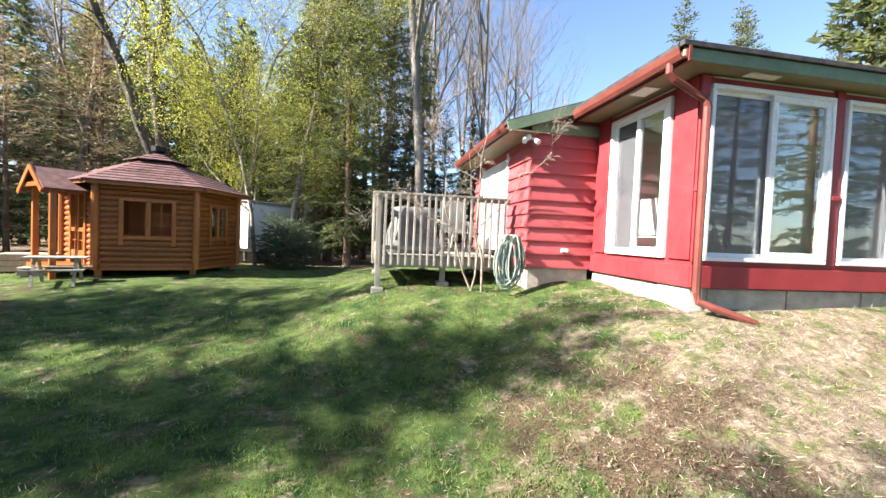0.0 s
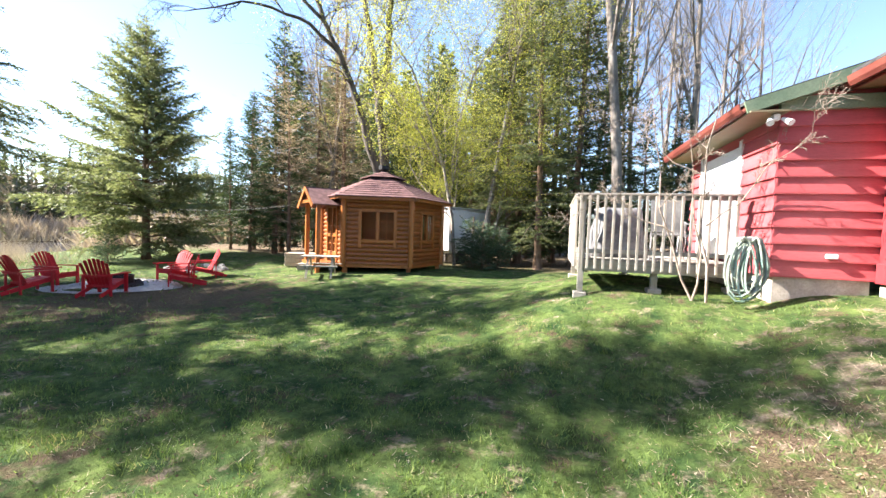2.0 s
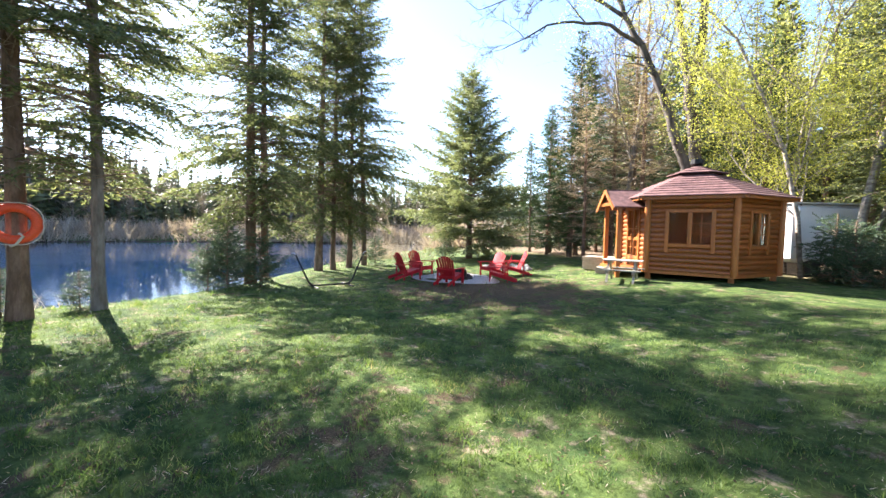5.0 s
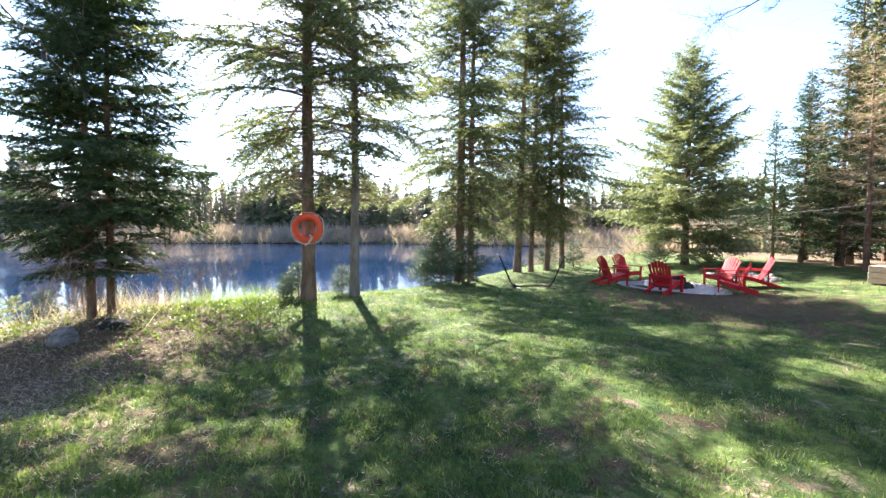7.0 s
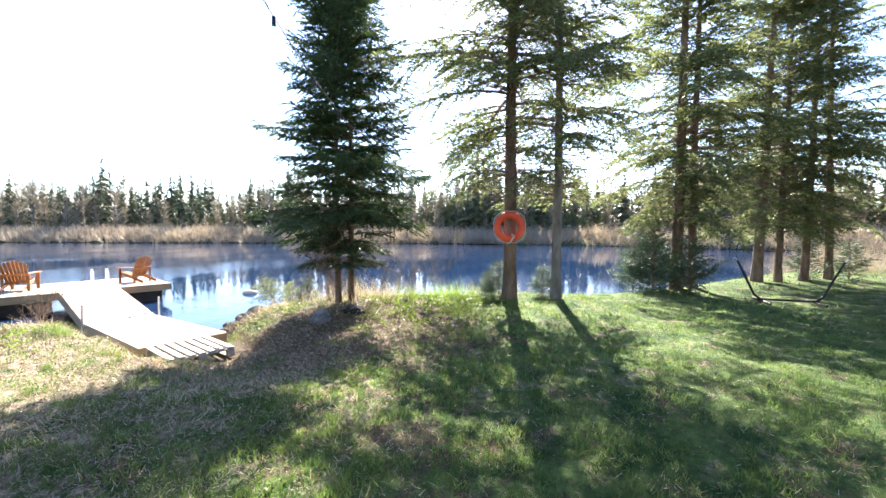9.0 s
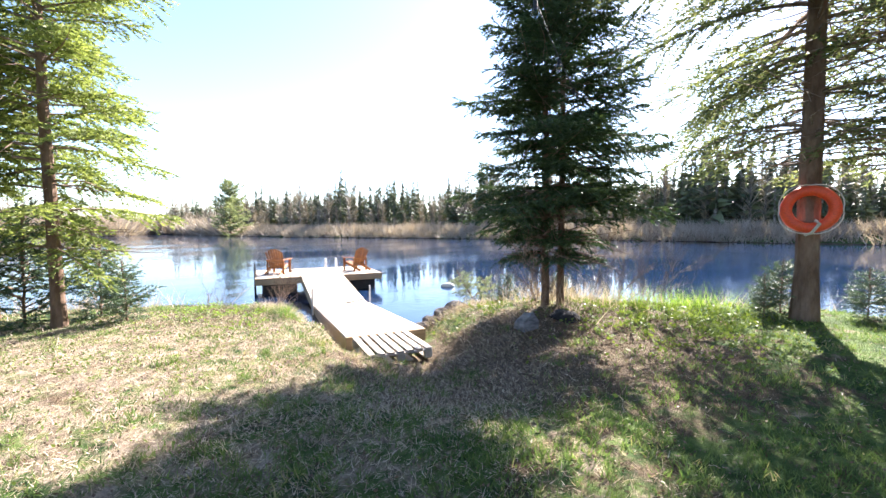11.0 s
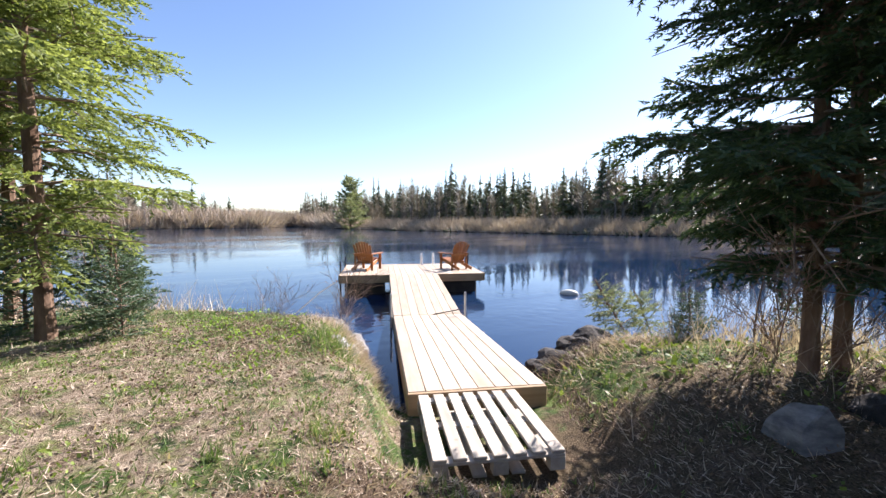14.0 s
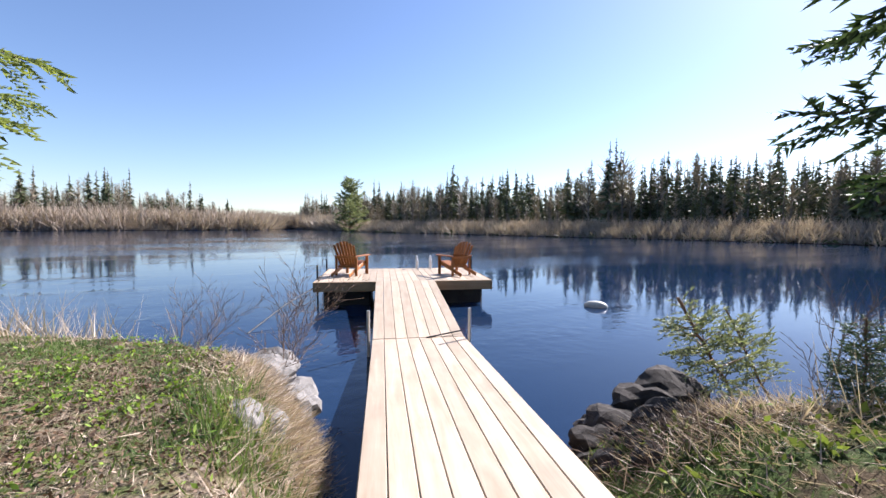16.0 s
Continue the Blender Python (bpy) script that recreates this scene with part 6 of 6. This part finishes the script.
# rocks on the banks
slab_bm = B()
for p in ((-0.3, -0.2, -0.3), (0.32, -0.22, -0.3), (0.36, 0.2, -0.3), (-0.28, 0.24, -0.3), (-0.24, -0.2, 0.02), (0.2, -0.16, 0.1), (-0.14, 0.02, 0.24), (0.18, 0.1, 0.3), (0.26, 0.22, 0.12), (-0.16, 0.2, 0.16)):
    slab_bm.verts.new(p)
bmesh.ops.convex_hull(slab_bm, input=slab_bm.verts)
bmesh.ops.bevel(slab_bm, geom=slab_bm.edges[:], offset=0.014, segments=1, affect="EDGES")
bmesh.ops.triangulate(slab_bm, faces=slab_bm.faces)
for k in range(2):
    bmesh.ops.subdivide_edges(slab_bm, edges=[e for e in slab_bm.edges if e.calc_length() > 0.07], cuts=1)
    bmesh.ops.triangulate(slab_bm, faces=slab_bm.faces)
for v in slab_bm.verts:
    v.co += v.co.normalized() * (0.018 * noise.noise(v.co * 7) + 0.008 * noise.noise(v.co * 23))
tagged(part("boulder", slab_bm, "slate", at=pose(-6.66, -4.82, 0.02, 0, 0, 62) @ Matrix.Diagonal((0.5, 0.52, 0.62, 1))), "angular split grey boulder with a flat pale face under the firs", "rock", "bank rocks")
rock(-7.25, -4.55, 0.24, "dark_rock", "flat grey rock at the foot of the fir", "bank rocks", 4, z=0.03, turn=80)
for x, y, s, z in ((-7.35, -7.55, 0.2, -0.55), (-7.6, -7.5, 0.25, -0.5), (-7.95, -7.5, 0.28, -0.42), (-8.2, -7.45, 0.3, -0.33), (-7.45, -7.25, 0.22, -0.5), (-7.75, -7.2, 0.24, -0.35), (-7.15, -7.4, 0.17, -0.62), (-7.7, -7.75, 0.22, -0.66), (-7.12, -7.2, 0.2, -0.52), (-7.38, -7.08, 0.22, -0.42), (-7.2, -6.95, 0.19, -0.36)):
    rock(x - 0.12, y + 0.06, s * 1.08, "dark_rock", "dark wet boulder on the bank beside the dock", "dark bank boulders", int(abs(x * 10)), z=z - 0.08, turn=x * 77, tilt=10)
for x, y, s, z in ((-5.5, -9.5, 0.3, -0.38), (-5.65, -9.1, 0.28, -0.48), (-5.35, -9.0, 0.22, -0.33), (-5.3, -8.35, 0.2, -0.28), (-5.15, -8.15, 0.16, -0.15), (-5.6, -9.9, 0.25, -0.45)):
    rock(x, y, s, "rock", "pale grey boulder in the bank edge", "pale bank boulders", int(abs(y * 10)), z=z, turn=y * 55, tilt=15)

# string lights
def bulb_string(p, q, n, sag, label):
    st = thing("string_light", pose(0, 0, 0), label, "string lights")
    p, q = Vector(p), Vector(q)
    at = [p.lerp(q, t / 24) - Vector((0, 0, sag * 4 * (t / 24) * (1 - t / 24))) for t in range(25)]
    part("cable", tube(B(), at, 0.006, 5), "black", st)
    for k in range(n):
        c = p.lerp(q, (k + 0.5) / n) - Vector((0, 0, sag * 4 * ((k + 0.5) / n) * (1 - (k + 0.5) / n)))
        so = part("socket", tube(B(), [c, c - Vector((0, 0, 0.07))], 0.018, 8), "black", st)
        bm = B()
        bmesh.ops.create_uvsphere(bm, u_segments=10, v_segments=8, radius=0.032)
        bmesh.ops.transform(bm, matrix=Matrix.Translation(c - Vector((0, 0, 0.105))) @ Matrix.Diagonal((1, 1, 1.3, 1)), verts=bm.verts)
        part("bulb", bm, "lamp_glass", so, "clear glass bulb", smooth=True)


bulb_string((-7.7, -4.6, 3.1), (-2.4, -3.0, 3.5), 5, 0.2, "black cable with clear bulbs strung to the fir")
bulb_string((-16.6, 11.2, 2.3), (-9.3, 12.3, 2.35), 11, 0.25, "black cable with clear bulbs strung to the hut porch")

# ---- grass, dry leaves, weeds and reeds ----
rng = np.random.default_rng(17)
STRETCH = [((0.2, 0.3), (-1.0, -1.2)), ((-1.0, -1.2), (-3.4, -3.5)), ((-3.4, -3.5), (-5.2, -6.2))]


def clump(x, y, s):
    """A cheap smooth noise from 0 to 1."""
    v = np.sin(s * x * 1.7 + 1.3 * np.sin(s * y)) * np.sin(s * y * 1.9 + 1.7 * np.sin(s * x * 0.8)) + 0.6 * np.sin(s * 3.1 * x - s * 2.3 * y + 1.0) * np.sin(s * 2.7 * y + s * 1.9 * x)
    return np.clip(0.5 + 0.36 * v, 0, 1)


def scatter(n, reach, spans=(0, 1, 2), near=0.5):
    k = rng.integers(0, len(spans), n)
    a = np.array([STRETCH[spans[i]][0] for i in range(len(spans))])[k]
    b = np.array([STRETCH[spans[i]][1] for i in range(len(spans))])[k]
    c = a + (b - a) * rng.random((n, 1))
    r, t = near + reach * rng.random(n) ** 1.15, rng.uniform(0, 2 * np.pi, n)
    x, y = c[:, 0] + r * np.cos(t), c[:, 1] + r * np.sin(t)
    return keep_land(x, y)


def keep_land(x, y, margin=0.15):
    ok = shore_distance(x, y, NEAR_SHORE) > margin
    ok &= ~((x > 3.5) & (y > 4.0)) & ~((x > 2.4) & (y > 6.0))
    lx = (x + 5.99) * math.cos(math.radians(156.4)) + (y + 6.82) * math.sin(math.radians(156.4))
    ly = -(x + 5.99) * math.sin(math.radians(156.4)) + (y + 6.82) * math.cos(math.radians(156.4))
    ok &= ~((np.abs(lx) < 0.68) & (ly > -1.15))
    return x[ok], y[ok]


def dryness(x, y):
    d = 1.1 * np.maximum(0, 1 - np.hypot(x - 4.5, y - 2.2) / 4.4) + 0.95 * np.maximum(0, 1 - np.hypot(x + 2.6, y + 7.0) / 5.0)
    return d + 0.9 * np.maximum(0, 1 - np.hypot(x + 5.2, y + 5.0) / 1.8) + 0.8 * np.maximum(0, 1 - np.hypot(x + 7.8, y + 5.9) / 1.6)


def blades(name, x, y, length, width, lean, material, label, category="grass"):
    n = len(x)
    base = np.column_stack([x, y, ground_height(x, y) - 0.008])
    way = np.column_stack([rng.normal(0, lean, n), rng.normal(0, lean, n), np.ones(n)])
    return tagged(part(name, diamonds(name, base, way, length, width * 1.2, rng, True), material), label, category, kind="stuff")


x, y = scatter(430000, 9.5)
c = 0.55 * clump(x, y, 2.3) + 0.45 * clump(x + 5, y, 7.0)
keep = rng.random(len(x)) < np.clip((c - 0.36) * 3.2, 0.05, 1) * np.clip(1.15 - dryness(x, y) * 1.5, 0.22, 1)
keep &= rng.random(len(x)) > 1.25 - np.hypot(x + 6.7, y + 4.3) / 2.0
x, y, c = x[keep], y[keep], c[keep]
blades("grass", x, y, rng.uniform(0.03, 0.075, len(x)) * (0.65 + 0.8 * c), rng.uniform(0.005, 0.011, len(x)), 0.55, "grass", "short uneven green lawn grass")
x, y = scatter(300000, 7.0)
keep = rng.random(len(x)) < np.clip(dryness(x, y) * 1.6 + 0.5 * np.clip(clump(x, y + 9, 3.1) - 0.4, 0, 1), 0, 0.9)
x, y = x[keep], y[keep]
blades("dry_grass", x, y, rng.uniform(0.03, 0.085, len(x)), rng.uniform(0.004, 0.008, len(x)), 2.2, "straw", "flattened dry grass and straw")
tx, ty = scatter(420, 7.0)
k = rng.integers(0, len(tx), 16000)
r = np.abs(rng.normal(0, 0.07, len(k)))
a = rng.uniform(0, 6.28, len(k))
x, y = keep_land(tx[k] + r * np.cos(a), ty[k] + r * np.sin(a))
blades("grass_tufts", x, y, rng.uniform(0.05, 0.12, len(x)), rng.uniform(0.004, 0.008, len(x)), 0.45, "grass", "longer tufts of fresh green grass")
xa, ya = scatter(16000, 7.0)
xb, yb = scatter(9000, 5.0, (1, 2))
xc, yc = keep_land(-4.5 + rng.normal(0, 0.75, 9000), -8.6 + rng.normal(0, 0.9, 9000))
xd, yd = keep_land(2.0 + rng.normal(0, 0.7, 2500), 2.4 + rng.normal(0, 0.6, 2500))
xe, ye = keep_land(-6.7 + rng.normal(0, 0.8, 3500), -4.3 + rng.normal(0, 0.8, 3500))
x, y = np.concatenate([xa, xb, xc, xd, xe]), np.concatenate([ya, yb, yc, yd, ye])
base = np.column_stack([x, y, ground_height(x, y) + rng.uniform(0.0, 0.03, len(x))])
tagged(part("dead_leaves", diamonds("dead_leaves", base, rng.normal(0, 1, (len(x), 3)) * [1, 1, 0.45], rng.uniform(0.014, 0.034, len(x)), rng.uniform(0.006, 0.018, len(x)), rng), "litter"), "scattered brown dead leaves on the lawn", "leaves", kind="stuff")


def weed_patch(name, cx, cy, rx, ry, n, label, size=(0.04, 0.09), material="weeds", thr=0.4):
    x, y = cx + rx * rng.normal(0, 0.5, n), cy + ry * rng.normal(0, 0.5, n)
    x, y = keep_land(x, y, 0.1)
    k = clump(x, y, 4.0) > thr
    x, y = x[k], y[k]
    m = len(x)
    base = np.column_stack([x, y, ground_height(x, y) + rng.uniform(0, 0.06, m)])
    L = rng.uniform(*size, m)
    tagged(part(name, diamonds(name, base, np.column_stack([rng.normal(0, 1, m), rng.normal(0, 1, m), rng.uniform(0.1, 1.0, m)]), L, L * rng.uniform(0.4, 0.7, m), rng), material), label, "weeds", kind="stuff")


weed_patch("weeds", -8.3, -3.5, 1.7, 1.4, 6500, "low broad-leaved weeds under the firs", (0.025, 0.06))
weed_patch("bank_weeds", -4.6, -9.0, 1.2, 1.5, 3600, "bright fresh green weeds on the river bank", (0.018, 0.045), "fresh", 0.6)
weed_patch("bank_weeds", -3.2, -7.2, 2.2, 2.0, 7000, "patches of young green weeds in dry grass", (0.014, 0.035), thr=0.55)
weed_patch("bank_weeds", -7.5, -6.2, 0.8, 1.0, 400, "fresh green weeds on the river bank", (0.03, 0.08))


def reed_patch(name, cx, cy, rx, ry, n, h, label, material="straw", lean=0.5, lo=-0.25):
    x, y = cx + rx * rng.normal(0, 0.5, n), cy + ry * rng.normal(0, 0.5, n)
    ok = (shore_distance(x, y, NEAR_SHORE) > lo)
    lx = (x + 5.99) * math.cos(math.radians(156.4)) + (y + 6.82) * math.sin(math.radians(156.4))
    ok &= (np.abs(lx) > 0.66)
    x, y = x[ok], y[ok]
    return blades(name, x, y, rng.uniform(0.4, 1.0, len(x)) * h, rng.uniform(0.004, 0.009, len(x)), lean, material, label, "reeds")


reed_patch("reeds", -9.3, -5.4, 1.6, 1.3, 2200, 0.55, "pale dry reeds at the water's edge")
reed_patch("reeds", -10.9, -3.6, 0.9, 1.4, 1500, 0.55, "pale dry reeds at the water's edge")
reed_patch("bank_twigs", -7.75, -6.9, 0.8, 0.5, 1900, 0.24, "tangled brown dead stems on the bank beside the dock", "twig", 2.8)
reed_patch("bank_reeds", -5.5, -8.3, 0.32, 1.0, 7000, 0.24, "pale dry grass hanging over the bank edge", lean=2.4, lo=-0.05)
reed_patch("bank_reeds", -7.85, -6.7, 0.9, 0.6, 1900, 0.24, "tangled dry grass on the bank beside the dock", lean=2.2)
reed_patch("bank_reeds", -5.45, -8.6, 0.45, 1.5, 5000, 0.2, "tangled dry grass hanging over the bank edge", lean=2.6, lo=-0.05)
reed_patch("bank_reeds", -3.6, -11.6, 2.2, 1.2, 1200, 0.6, "dry grass at the water's edge")
reed_patch("green_reeds", -9.75, -3.9, 1.1, 1.0, 900, 0.5, "fresh yellow-green shoots at the water's edge", "fresh", 0.6)
reed_patch("green_tufts", -5.2, -8.0, 0.35, 0.5, 900, 0.22, "fresh green grass tufts on the bank", "grass", 0.4)
reed_patch("shore_brush", -21.5, 9.5, 3.0, 2.4, 2600, 1.7, "pale leafless brush at the water beyond the fire pit", "brush", 0.5, -0.5)
x, y = rng.uniform(-20, -8, 1800), rng.uniform(0, 12, 1800)
x, y = keep_land(x, y)
blades("far_grass", x, y, rng.uniform(0.06, 0.14, len(x)), rng.uniform(0.012, 0.03, len(x)), 0.6, "grass", "uneven grass round the fire pit")
twg = bare_tree("bank_twigs", 79, 0.9, 0.008, 0.5, 0.45, 0.1, 2, forks=3)
t1 = bare("bank_shrub", twg, -5.5, -9.4, "thin leafless twigs on the river bank", 220, 1.0, "twig", group="bank twigs")
copies(t1, [(-4.7, -10.8, 200, 0.8), (-8.5, -6.6, 130, 0.9), (-8.3, -5.6, 20, 1.3), (-9.0, -5.0, 80, 1.4)])
